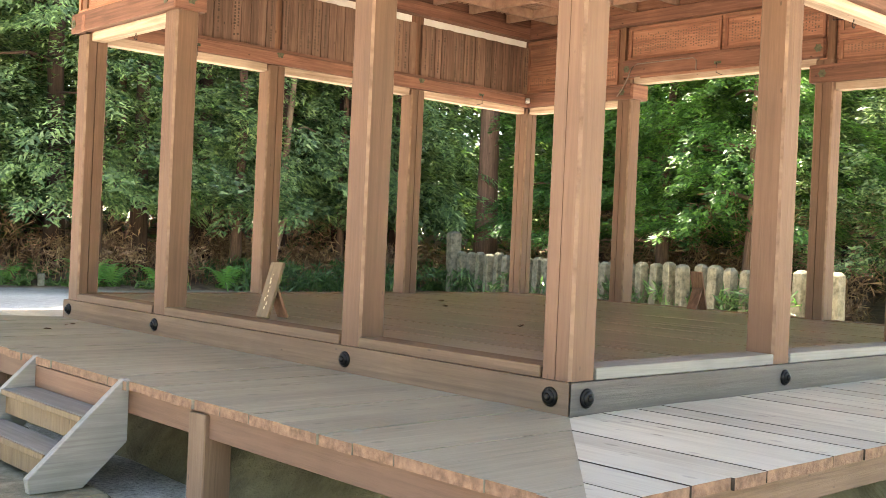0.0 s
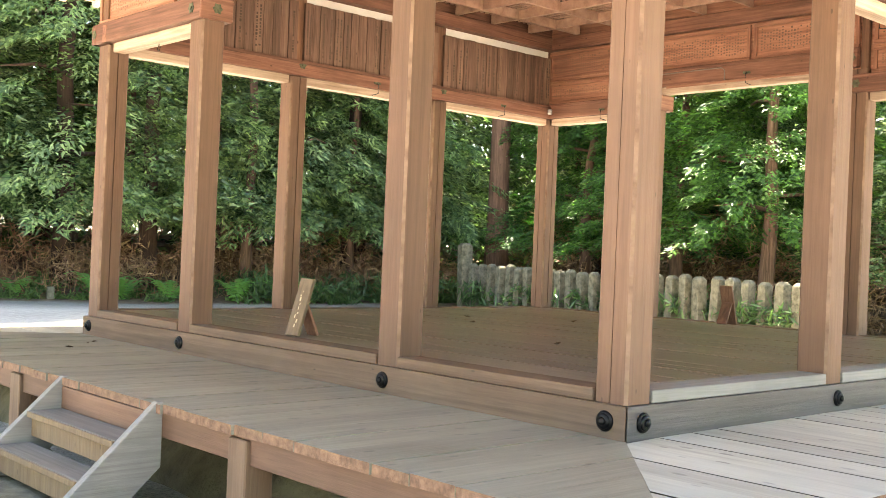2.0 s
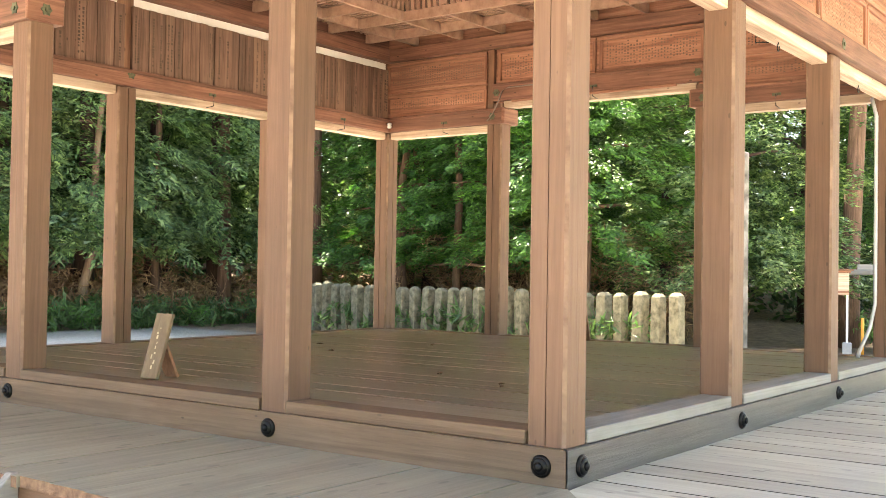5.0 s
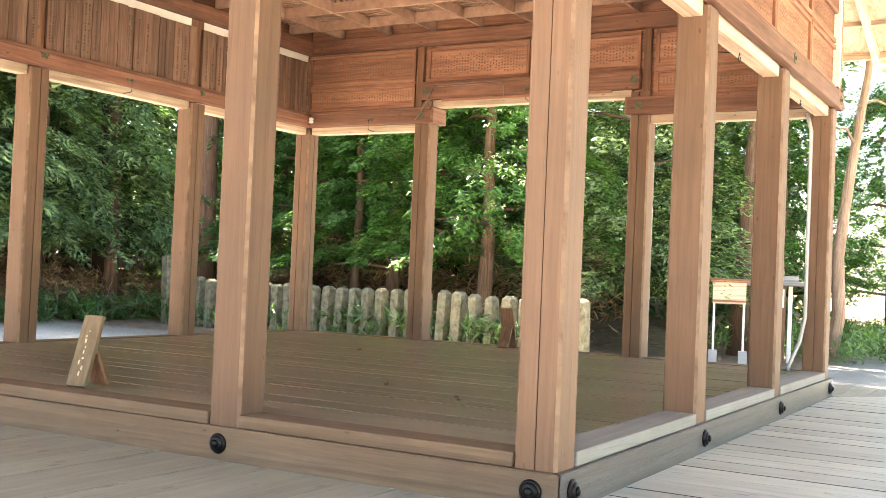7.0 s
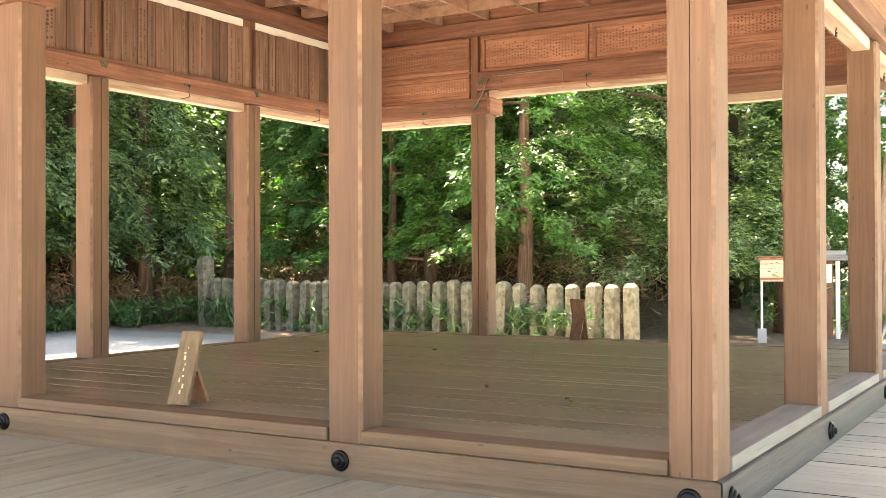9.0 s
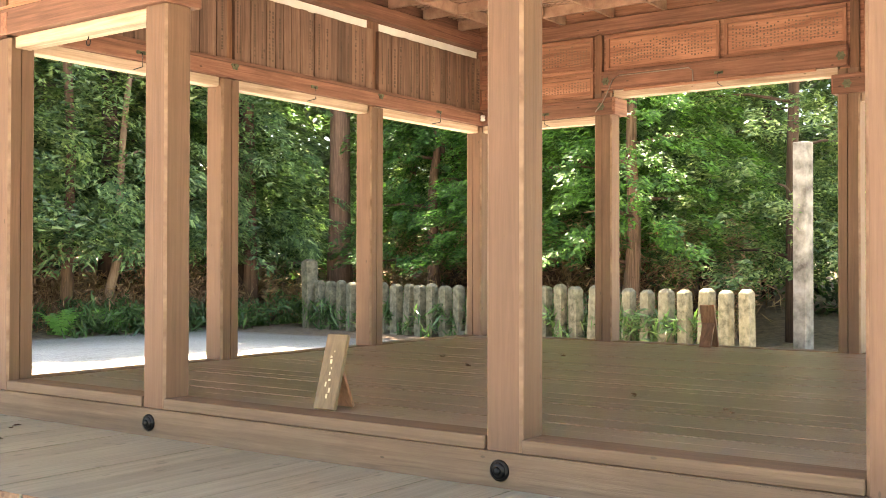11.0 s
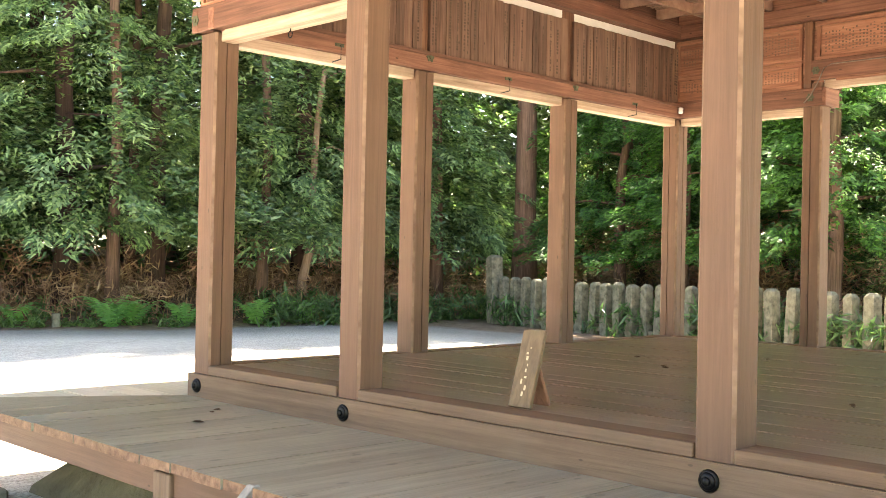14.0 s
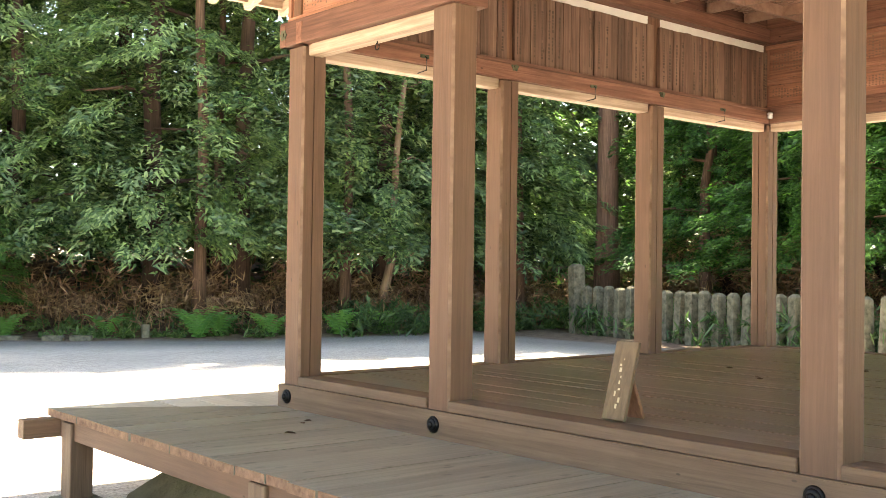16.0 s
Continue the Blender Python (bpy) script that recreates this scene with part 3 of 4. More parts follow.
for w in (north, south):
    nageshi(w, -0.02, SIDE + 0.02, NAG0, NAG1)
    for x in XS:
        bracket_plate(w, x, -W - 0.045, 3.07, (0, -1, 0))
        bracket_plate(w, x, W + 0.04, 3.10, (0, 1, 0))
    box("top_beam", 0.08, SIDE - 0.08, -0.10, 0.128, BEAM0 + 0.002, BEAM1 - 0.002, M["tie_x"], w, 0.008)
    box("upper_wall", 0.0, SIDE, -0.04, 0.04, BEAM1 - 0.001, 4.46, M["tie_x"], w, 0)
    for x in XS:
        box("strut", x - 0.085, x + 0.085, -0.05, 0.034, NAG1 + 0.002, BEAM0 - 0.002, M["brown_z"], w)

for k in range(2):
    for i in range(5):
        a = -0.02 + i * 1.136
        panel(south, a, a + 1.11, 3.165 + k * 0.38, 3.165 + k * 0.38 + 0.36, -0.06, -1, 50 + i + k * 7)
box("infill_wall", 0.0, SIDE, -0.03, 0.03, NAG1 + 0.004, BEAM0 - 0.004, M["plaster"], south, 0)

box("backing", 0.14, SIDE - 0.14, -0.03, 0.03, NAG1 + 0.004, 3.658, M["brown_z"], north, 0)
box("plaster_strip", 0.14, SIDE - 0.14, -0.03, 0.03, 3.66, BEAM0 - 0.004, M["plaster"], north, 0)

# name boards, one plank each, on the north side
r = random.Random(11)
x = 0.20
n = 0
while x < SIDE - 0.24:
    bw = r.uniform(0.078, 0.108)
    if any(abs(x + bw / 2 - p) < 0.075 for p in XS[1:3]):
        x += 0.02
        continue
    top = 3.705 + r.uniform(-0.004, 0.004)
    depth = r.uniform(0.012, 0.024)
    nb = box("name_board", x, x + bw - 0.004, 0.035, 0.05 + depth, NAG1 + 0.003, top, M[r.choice(("oldboard", "oldboard", "oldboard", "nameboard"))], north, 0.002)
    if r.random() < 0.6:
        strokes(nb, x + 0.012, x + bw - 0.016, 3.20, 3.68, 0.052 + depth, r.choice((1, 1, 2)), M["ink"], 200 + n, 1, bars=r.choice((14, 18, 22)), gap=0.3)
    x += bw
    n += 1
for k in range(3):
    xc = (XS[k] + XS[k + 1]) / 2
    for w in (north, south, east):
        b = bmesh.new()
        zz = (HNAG0 if (w is east and k == 1) else NAG0)
        tube(b, [(xc, W + 0.045, zz + 0.055), (xc, W + 0.062, zz + 0.045), (xc, W + 0.062, zz - 0.05), (xc, 0.052, zz - 0.06)], 0.0045, 6)
        part("hook", b, M["iron"], w)
        box("hook_plate", xc - 0.04, xc + 0.04, W + 0.0405, W + 0.048, zz + 0.04, zz + 0.065, M["bronze"], w, 0.002)
# ring hooks under the front lintels
for w, xs, zz in ((west, (0.9, 4.7), LOW), (west, (2.1, 3.4), HI), (south, (1.0, 2.8, 4.6), LOW)):
    for xh in xs:
        b = bmesh.new()
        tube(b, [(xh + 0.02 * math.cos(a), 0, zz - 0.035 + 0.02 * math.sin(a)) for a in [math.pi / 2 + i * 0.6 for i in range(10)]], 0.004, 6)
        tube(b, [(xh, 0, zz + 0.003), (xh, 0, zz - 0.016)], 0.004, 6)
        part("ring_hook", b, M["iron"], w)
knob = thing("insulator", "white porcelain cable insulator in the corner", "insulator", at=(5.36, 5.36, 3.07))
b = bmesh.new()
lathe(b, [(0.018, -0.03), (0.026, -0.024), (0.026, -0.006), (0.017, 0.0), (0.026, 0.006), (0.026, 0.024), (0.018, 0.03)], 14)
part("porcelain", b, M["white"], knob)

# ---- ceiling ----
bm = bmesh.new()
IN0 = 0.20
C0, C1 = SIDE / 2 - 1.62, SIDE / 2 + 1.62
lines = [C0 + i * 0.54 for i in range(7)]
zc0, zc1 = 3.932, 4.03


def bar(x0, x1, y0, y1, z0, z1):
    add_box(bm, x0, x1, y0, y1, z0, z1)


for s in (C0 - 0.6, C0, C1, C1 + 0.6):
    bar(IN0, SIDE - IN0, s - 0.017, s + 0.017, zc0, zc1)
    bar(s - 0.016, s + 0.016, IN0, SIDE - IN0, zc0 + 0.001, zc1 - 0.001)
for s in lines[1:-1]:
    for a, b in ((IN0, C0), (C1, SIDE - IN0)):
        bar(s - 0.015, s + 0.015, a, b, zc0 + 0.002, zc1 - 0.002)
        bar(a, b, s - 0.015, s + 0.015, zc0 + 0.002, zc1 - 0.002)
# lattice over the coffers
k = IN0
while k < SIDE - IN0:
    for a, b in ((IN0, C0), (C1, SIDE - IN0)):
        bar(k, k + 0.026, a, b, 4.032, 4.044)
        bar(a, b, k, k + 0.026, 4.0445, 4.0565)
    if k < C0 or k > C1:
        bar(k, k + 0.026, C0, C1, 4.032, 4.044)
        bar(C0, C1, k, k + 0.026, 4.0445, 4.0565)
    k += 0.075
# solid board above the lattice, coloured dark as the shade in its holes
bm.faces.ensure_lookup_table()
board_from = len(bm.faces)
bar(IN0 - 0.05, SIDE - IN0 + 0.05, IN0 - 0.05, C0, 4.12, 4.135)
bar(IN0 - 0.05, SIDE - IN0 + 0.05, C1, SIDE - IN0 + 0.05, 4.12, 4.135)
bar(IN0 - 0.05, C0, C0, C1, 4.12, 4.135)
bar(C1, SIDE - IN0 + 0.05, C0, C1, 4.12, 4.135)
bm.faces.ensure_lookup_table()
for f in bm.faces[board_from:]:
    f.material_index = 1
# coving with close ribs, its backing coloured dark as the shade between them
cove = [(0.0, 0.0), (0.02, 0.14), (0.09, 0.26), (0.20, 0.34), (0.33, 0.38)]
cz = zc1


def cove_pt(side, s, q):
    d, h = q
    c = (SIDE / 2 - 1.62 + d)
    lo, hi = C0 + d, C1 - d
    v = max(lo, min(hi, s))
    return {0: (v, c, cz + h), 1: (v, SIDE - c, cz + h), 2: (c, v, cz + h), 3: (SIDE - c, v, cz + h)}[side]


for side in range(4):
    for a, b in zip(cove, cove[1:]):
        vs = [bm.verts.new(cove_pt(side, s, q)) for s, q in ((C0, a), (C1, a), (C1, b), (C0, b))]
        bm.faces.new(vs).material_index = 1
    s = C0 + 0.04
    n = 0
    while s < C1 - 0.02:
        fat = min(abs(s - q) for q in lines) < 0.035
        w = 0.032 if fat else 0.019
        for a, b in zip(cove, cove[1:]):
            if C0 + b[0] + w < s < C1 - b[0] - w:
                pa, pb = Vector(cove_pt(side, s, a)), Vector(cove_pt(side, s, b))
                nrm = Vector((SIDE / 2, SIDE / 2, 3.9)) - pa
                if side < 2:
                    nrm.x = 0
                else:
                    nrm.y = 0
                off = nrm.normalized() * (0.05 if fat else 0.022)
                rails(bm, pa + off, pb + off, w, 0.016, nrm)
        s += 0.068
        n += 1
bar(C0 + 0.30, C1 - 0.30, C0 + 0.30, C1 - 0.30, cz + 0.46, cz + 0.475)
for s in [C0 + 0.33 + i * 0.4 for i in range(8)]:
    bar(C0 + 0.31, C1 - 0.31, s - 0.02, s + 0.02, cz + 0.36, cz + 0.41)
    bar(s - 0.02, s + 0.02, C0 + 0.31, C1 - 0.31, cz + 0.361, cz + 0.409)
ceiling = part("ceiling", bm, plain("ceiling_cypress", (0.28, 0.155, 0.105), (0.44, 0.27, 0.19), 0.7, 0, 9, 0.15, 0.005))
ceiling.data.materials.append(M["thatch"])
tagged(ceiling, "coffered cypress ceiling with lattice and a ribbed cove", "ceiling", kind="structure")

# ---- roof ----
roof = thing("roof", "hipped bark roof with exposed cypress rafters under the eaves", "roof", kind="structure", at=(0, 0, 0))
OUT, ZW, ZE = 2.2, 4.50, 3.83
e0, e1 = -OUT, SIDE + OUT
bm = bmesh.new()
lo = [bm.verts.new(p) for p in ((e0, e0, ZE + 0.09), (e1, e0, ZE + 0.09), (e1, e1, ZE + 0.09), (e0, e1, ZE + 0.09))]
mi = [bm.verts.new(p) for p in ((0.1, 0.1, ZW + 0.09), (SIDE - 0.1, 0.1, ZW + 0.09), (SIDE - 0.1, SIDE - 0.1, ZW + 0.09), (0.1, SIDE - 0.1, ZW + 0.09))]
for i in range(4):
    bm.faces.new((lo[i], mi[i], mi[(i + 1) % 4], lo[(i + 1) % 4]))
bm.faces.new(mi)
part("eave_boards", bm, M["pale_x"], roof, "pale sheathing boards over the rafters")
bm = bmesh.new()
a = [bm.verts.new((x, y, ZE + 0.115)) for x, y in ((e0 - .06, e0 - .06), (e1 + .06, e0 - .06), (e1 + .06, e1 + .06), (e0 - .06, e1 + .06))]
b2 = [bm.verts.new((x, y, ZE + 0.34)) for x, y in ((e0 - .12, e0 - .12), (e1 + .12, e0 - .12), (e1 + .12, e1 + .12), (e0 - .12, e1 + .12))]
c2 = [bm.verts.new((x, y, 5.2)) for x, y in ((0.6, 0.6), (SIDE - 0.6, 0.6), (SIDE - 0.6, SIDE - 0.6), (0.6, SIDE - 0.6))]
d2 = [bm.verts.new((x, SIDE / 2, 6.9)) for x in (1.6, SIDE - 1.6)]
for i in range(4):
    bm.faces.new((a[i], a[(i + 1) % 4], b2[(i + 1) % 4], b2[i]))
    bm.faces.new((b2[i], b2[(i + 1) % 4], c2[(i + 1) % 4], c2[i]))
bm.faces.new((c2[0], c2[1], d2[1], d2[0]))
bm.faces.new((c2[2], c2[3], d2[0], d2[1]))
bm.faces.new((c2[1], c2[2], d2[1]))
bm.faces.new((c2[3], c2[0], d2[0]))
mi2 = [bm.verts.new((x, y, ZW + 0.115)) for x, y in ((0.1, 0.1), (SIDE - 0.1, 0.1), (SIDE - 0.1, SIDE - 0.1), (0.1, SIDE - 0.1))]
for i in range(4):
    bm.faces.new((a[i], mi2[i], mi2[(i + 1) % 4], a[(i + 1) % 4]))
part("thatch", bm, M["thatch"], roof, "thick dark bark thatch")
slope = (ZW - ZE) / OUT
for side in range(4):
    m = pose(0, 0, 0, 0, 0, 90 * side)
    ctr = Matrix.Translation((SIDE / 2, SIDE / 2, 0)) @ m
    s = e0 + 0.12
    while s < e1 - 0.1:
        over = max(0.0, -s, s - SIDE)
        if OUT - over > 0.15:
            bm = bmesh.new()
            p0 = ctr @ Vector((s - SIDE / 2, -SIDE / 2 - OUT - 0.03, ZE + 0.035 - 0.03 * slope))
            p1 = ctr @ Vector((s - SIDE / 2, -SIDE / 2 - over + 0.05, ZW - over * slope + 0.035))
            rails(bm, p0, p1, 0.032, 0.045)
            part("rafter", bm, M["pale_y"] if side % 2 == 0 else M["pale_x"], roof)
        s += 0.355
    for d, h in ((0.02, 0.045), (0.62, 0.02), (1.2, 0.02)):
        bm = bmesh.new()
        q0 = ctr @ Vector((-SIDE / 2 - OUT + d, -SIDE / 2 - OUT + d, ZE + d * slope + 0.075))
        q1 = ctr @ Vector((SIDE / 2 + OUT - d, -SIDE / 2 - OUT + d, ZE + d * slope + 0.075))
        rails(bm, q0, q1, 0.03 if d < 0.1 else 0.045, h)
        part("eave_batten", bm, M["pale_x"] if side % 2 == 0 else M["pale_y"], roof)

# ---- veranda ----
veranda = thing("veranda", "weathered cypress plank veranda round the stage on short posts", "veranda", kind="structure")
TH = 0.045


def deck_planks(lo_, hi_, outer, inner0, inner1, cut0, cut1, along, mat, seed, gap=0.005):
    """Planks square to one side. cut0, cut1: where the mitres begin."""
    r = random.Random(seed)
    s = lo_
    while s < hi_ - 0.01:
        w = min(r.uniform(0.20, 0.27), hi_ - s)
        if hi_ - s - w < 0.08:
            w = hi_ - s
        s1 = s + w - gap
        ends = []
        for q in (s, s1):
            t = inner0
            if q < cut0:
                t = inner0 + (outer - inner0) * (cut0 - q) / (cut0 - lo_)
            elif q > cut1:
                t = inner0 + (outer - inner0) * (q - cut1) / (hi_ - cut1)
            ends.append(t)
        o = outer + (1 if outer > 0 else -1) * r.uniform(-0.006, 0.012)
        dz = r.uniform(-0.0025, 0.0015)
        pts = [(o, s), (ends[0], s), (ends[1], s1), (o, s1)]
        if along == "x":
            pts = [(y, x) for x, y in pts]
        area = sum(pts[i][0] * pts[(i + 1) % 4][1] - pts[(i + 1) % 4][0] * pts[i][1] for i in range(4))
        b = bmesh.new()
        prism(b, pts if area > 0 else pts[::-1], DECK_Z - TH + dz, DECK_Z + dz)
        pk = part("plank", b, mat, veranda)
        pk.data.materials.append(M["endgrain"])
        pk.data.materials.append(M["grime"])
        for f in pk.data.polygons:
            k = 0 if along == "y" else 1
            if abs(f.normal[k]) > 0.95 and f.center[k] * (1 if outer > 0 else -1) > abs(outer) - 0.05:
                f.material_index = 1
            elif abs(f.normal.z) < 0.1 and gap > 0.006:
                f.material_index = 2
        s += w


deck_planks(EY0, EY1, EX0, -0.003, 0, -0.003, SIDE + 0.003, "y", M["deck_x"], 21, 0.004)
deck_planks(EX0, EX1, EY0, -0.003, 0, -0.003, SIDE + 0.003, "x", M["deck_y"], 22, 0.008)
deck_planks(EY0, EY1, EX1, SIDE + 0.003, 0, -0.003, SIDE + 0.003, "y", M["deck_x"], 23)
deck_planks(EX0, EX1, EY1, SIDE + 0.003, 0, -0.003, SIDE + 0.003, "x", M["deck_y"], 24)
zb0, zb1 = DECK_Z - TH - 0.125, DECK_Z - TH - 0.004
for x in (EX0 + 0.03, EX1 - 0.13):
    box("edge_beam", x, x + 0.10, EY0 - 0.02, EY1 - 0.135, zb0, zb1, M["tan_y"], veranda)
for y in (EY0 + 0.03, EY1 - 0.13):
    ext = 0.20 if y > 0 else -0.135
    box("edge_beam", EX0 - ext, EX1 + ext, y, y + 0.10, zb0 + 0.001, zb1 - 0.001, M["sill_x"], veranda)
for x in (EX0 + 0.005, EX1 - 0.155):
    for y in (EY0 + 0.05, 1.09, 3.68, EY1 - 0.37):
        box("veranda_post", x + 0.002, x + 0.15, y, y + 0.15, 0.07, zb1 - 0.01, M["sill_z"], veranda, 0.006)
        bm = bmesh.new()
        add_box(bm, x - 0.07, x + 0.22, y - 0.06, y + 0.21, -0.02, 0.068, 0.02)
        part("foot_stone", bm, M["stone"], veranda)
for y in (1.165, 3.755, EY0 + 0.2, EY1 - 0.3):
    box("joist", EX0 + 0.16, 0.0, y - 0.04, y + 0.04, zb0 + 0.01, zb1 - 0.002, M["brown_x"], veranda)

# ---- steps ----
steps = thing("steps", "short wooden steps with pale greyed side boards up to the veranda", "steps", at=(EX0, 0, 0))
SY0, SY1 = 1.89, 3.06


def stringer(y0, y1):
    bm = bmesh.new()
    pts = [(0.03, 0.607), (0.0, 0.607), (-0.48, 0.145), (-0.465, 0.072), (-0.20, 0.072), (0.03, 0.285)]
    va = [bm.verts.new((x, y0, z)) for x, z in pts]
    vb = [bm.verts.new((x, y1, z)) for x, z in pts]
    bm.faces.new(va)
    bm.faces.new(vb[::-1])
    for i in range(len(pts)):
        j = (i + 1) % len(pts)
        bm.faces.new((va[i], vb[i], vb[j], va[j]))
    bmesh.ops.recalc_face_normals(bm, faces=bm.faces)
    bmesh.ops.bevel(bm, geom=list(bm.edges), offset=0.004, segments=1, affect="EDGES")
    part("side_board", bm, M["greyboard"], steps, "greyed side board")


stringer(SY0, SY0 + 0.05)
stringer(SY1 - 0.05, SY1)
for k in range(2):
    z = DECK_Z - 0.175 * (k + 1)
    x = -0.18 * (k + 1)
    box("tread", x - 0.012, x + 0.18, SY0 + 0.052, SY1 - 0.052, z - 0.035, z, M["treadboard"], steps, 0.004)
    box("nosing", x - 0.026, x - 0.0125, SY0 + 0.052, SY1 - 0.052, z - 0.034, z - 0.002, M["signboard"], steps, 0.003)
    box("riser", x + 0.005, x + 0.028, SY0 + 0.053, SY1 - 0.053, z - 0.142, z - 0.036, M["signboard"], steps, 0.003)
slab = thing("step_stone", "flat grey stepping stone under the wooden steps", "stepping stone", at=(EX0 - 0.42, 2.5, 0))
bm = bmesh.new()
add_box(bm, -0.42, 0.30, -0.78, 0.78, -0.02, 0.07, 0.02)
part("slab", bm, M["stone"], slab)
box("riser", -0.01, 0.012, SY0 + 0.053, SY1 - 0.053, DECK_Z - 0.174, DECK_Z - 0.05, M["tan_y"], steps, 0.003)

# ---- notice boards standing on the stage ----


def easel(x, y, rz, front):
    t = thing("standing_sign", "small leaning wooden notice board with flaking painted writing", "sign", "notice boards on the stage", at=(x, y, FLOOR_Z), rz=rz)
    lean = pose(0, 0, 0, -17, 0, 0)
    b = bmesh.new()
    add_box(b, -0.068, 0.068, -0.012, 0.012, 0.004, 0.395, 0.003)
    bmesh.ops.transform(b, matrix=lean, verts=b.verts)
    f = part("front_board", b, M[front], t)
    b = bmesh.new()
    add_box(b, -0.055, 0.055, -0.010, 0.010, 0.006, 0.235, 0.003)
    bmesh.ops.transform(b, matrix=Matrix.Translation((0, 0.175, 0)) @ pose(0, 0, 0, 25, 0, 0), verts=b.verts)
    part("rear_prop", b, M["brown_z"], t, "dark wooden rear prop")
    r = random.Random(5)
    for i in range(9):
        b = bmesh.new()
        cx, cz_ = r.uniform(-0.016, 0.016), 0.06 + i * 0.03
        q, h = r.uniform(0.003, 0.007), r.uniform(0.008, 0.026)
        add_box(b, cx - q, cx + q, -0.0136, -0.0122, cz_, cz_ + h)
        bmesh.ops.transform(b, matrix=lean, verts=b.verts)
        part("paint_mark", b, M["flake"], f)
    return t


easel(0.20, 2.885, -88, "signboard")
easel(5.41, 2.90, 92, "brown_z")

# ---- fence and stone pillar ----
fence = thing("stone_fence", "row of mossy square stone fence posts with pointed tops", "fence")
FA, FB = Vector((15.2, 16.9)), Vector((13.0, 5.3))
r = random.Random(8)
for i in range(31):
    p = FA.lerp(FB, i / 30)
    h = (1.66 if i == 0 else 1.13 + r.uniform(-0.04, 0.05))
    q = 0.155 if i == 0 else 0.105 + r.uniform(-0.008, 0.008)
    bm = bmesh.new()
    pts = [(-q, -q), (q, -q), (q, q), (-q, q)]
    lo_ = [bm.verts.new((x, y, -0.05)) for x, y in pts]
    hi_ = [bm.verts.new((x * 0.97, y * 0.97, h - 0.06)) for x, y in pts]
    tp = [bm.verts.new((x * 0.52, y * 0.52, h)) for x, y in pts]
    for a_, b_ in ((lo_, hi_), (hi_, tp)):
        for k in range(4):
            bm.faces.new((a_[k], a_[(k + 1) % 4], b_[(k + 1) % 4], b_[k]))
    bm.faces.new(tp)
    bmesh.ops.bevel(bm, geom=[e for e in bm.edges], offset=0.012, segments=1, affect="EDGES")
    bmesh.ops.transform(bm, matrix=Matrix.Translation((p.x, p.y, 0)) @ pose(0, 0, 0, r.uniform(-2, 2), r.uniform(-2, 2), 75 + r.uniform(-6, 6)), verts=bm.verts)
    part("fence_post", bm, M["stone"], fence)
for z in (0.12,):
    bm = bmesh.new()
    rails(bm, (FA.x, FA.y, z), (FB.x, FB.y, z), 0.04, 0.05)
    part("fence_rail", bm, M["stone"], fence)
sp = thing("stone_pillar", "tall pale lichen-stained square stone pillar", "stone pillar", at=(15.1, 5.05, 0), rz=-15)
bm = bmesh.new()
add_box(bm, -0.13, 0.13, -0.13, 0.13, -0.05, 3.72, 0.018)
part("shaft", bm, M["palestone"], sp)

# ---- conduit on the corner pillar ----
con = thing("conduit", "grey electric conduit bent down the corner pillar", "conduit")
bm = bmesh.new()
tube(bm, [(5.36, 0.22, 2.95), (5.40, 0.19, 2.80), (5.40, 0.19, 1.25), (5.36, 0.22, 1.05), (5.28, 0.28, 0.86), (5.27, 0.29, FLOOR_Z - 0.002)], 0.016, 10)
part("pipe", bm, M["pipe"], con)

cable = thing("cable", "grey electric cable run along the upper tie board", "cable")
bm = bmesh.new()
tube(bm, [(5.375, 4.06, 3.03), (5.37, 3.99, 3.10), (5.37, 3.93, 3.20), (5.37, 3.87, 3.33), (5.37, 3.80, 3.36), (5.368, 3.10, 3.36), (5.368, 3.06, 3.33), (5.368, 3.06, 3.23)], 0.006, 8)
part("wire", bm, M["wire"], cable)

# ---- fallen leaves ----
LEAVES = (
    (2.55, 3.61, FLOOR_Z),
    (1.69, 1.89, FLOOR_Z),
    (1.41, 1.24, FLOOR_Z),
    (-0.22, 4.93, DECK_Z),
    (1.63, 1.85, FLOOR_Z),
    (1.31, 1.17, FLOOR_Z),
    (3.71, 3.48, FLOOR_Z),
    (-0.30, 4.86, DECK_Z),
    (2.63, 3.68, FLOOR_Z),
    (3.05, 4.20, FLOOR_Z),
    (3.78, 3.52, FLOOR_Z),
    (-0.56, 4.58, DECK_Z),
)
lr = random.Random(9)
for lx, ly, lz in LEAVES:
    lf = thing("fallen_leaf", "curled dry brown leaf lying on the planks", "leaf", "fallen leaves", at=(lx, ly, lz + 0.001), rz=lr.uniform(0, 360))
    bm = bmesh.new()
    k = lr.uniform(0.8, 1.3)
    ring = [(-0.03, 0, 0.002), (-0.01, 0.014, 0.010), (0.012, 0.013, 0.012), (0.034, 0, 0.006), (0.012, -0.013, 0.011), (-0.01, -0.014, 0.008)]
    top = [bm.verts.new(Vector(v) * k) for v in ring]
    mid = bm.verts.new((0, 0, 0.0015))
    for a in range(6):
        bm.faces.new((mid, top[a], top[(a + 1) % 6]))
    part("blade", bm, M["dryblade"], lf)

# ---- woods ----


def rand_dir(r):
    z = r.uniform(-1, 1)
    a = r.uniform(0, 2 * math.pi)
    q = math.sqrt(1 - z * z)
    return Vector((q * math.cos(a), q * math.sin(a), z))


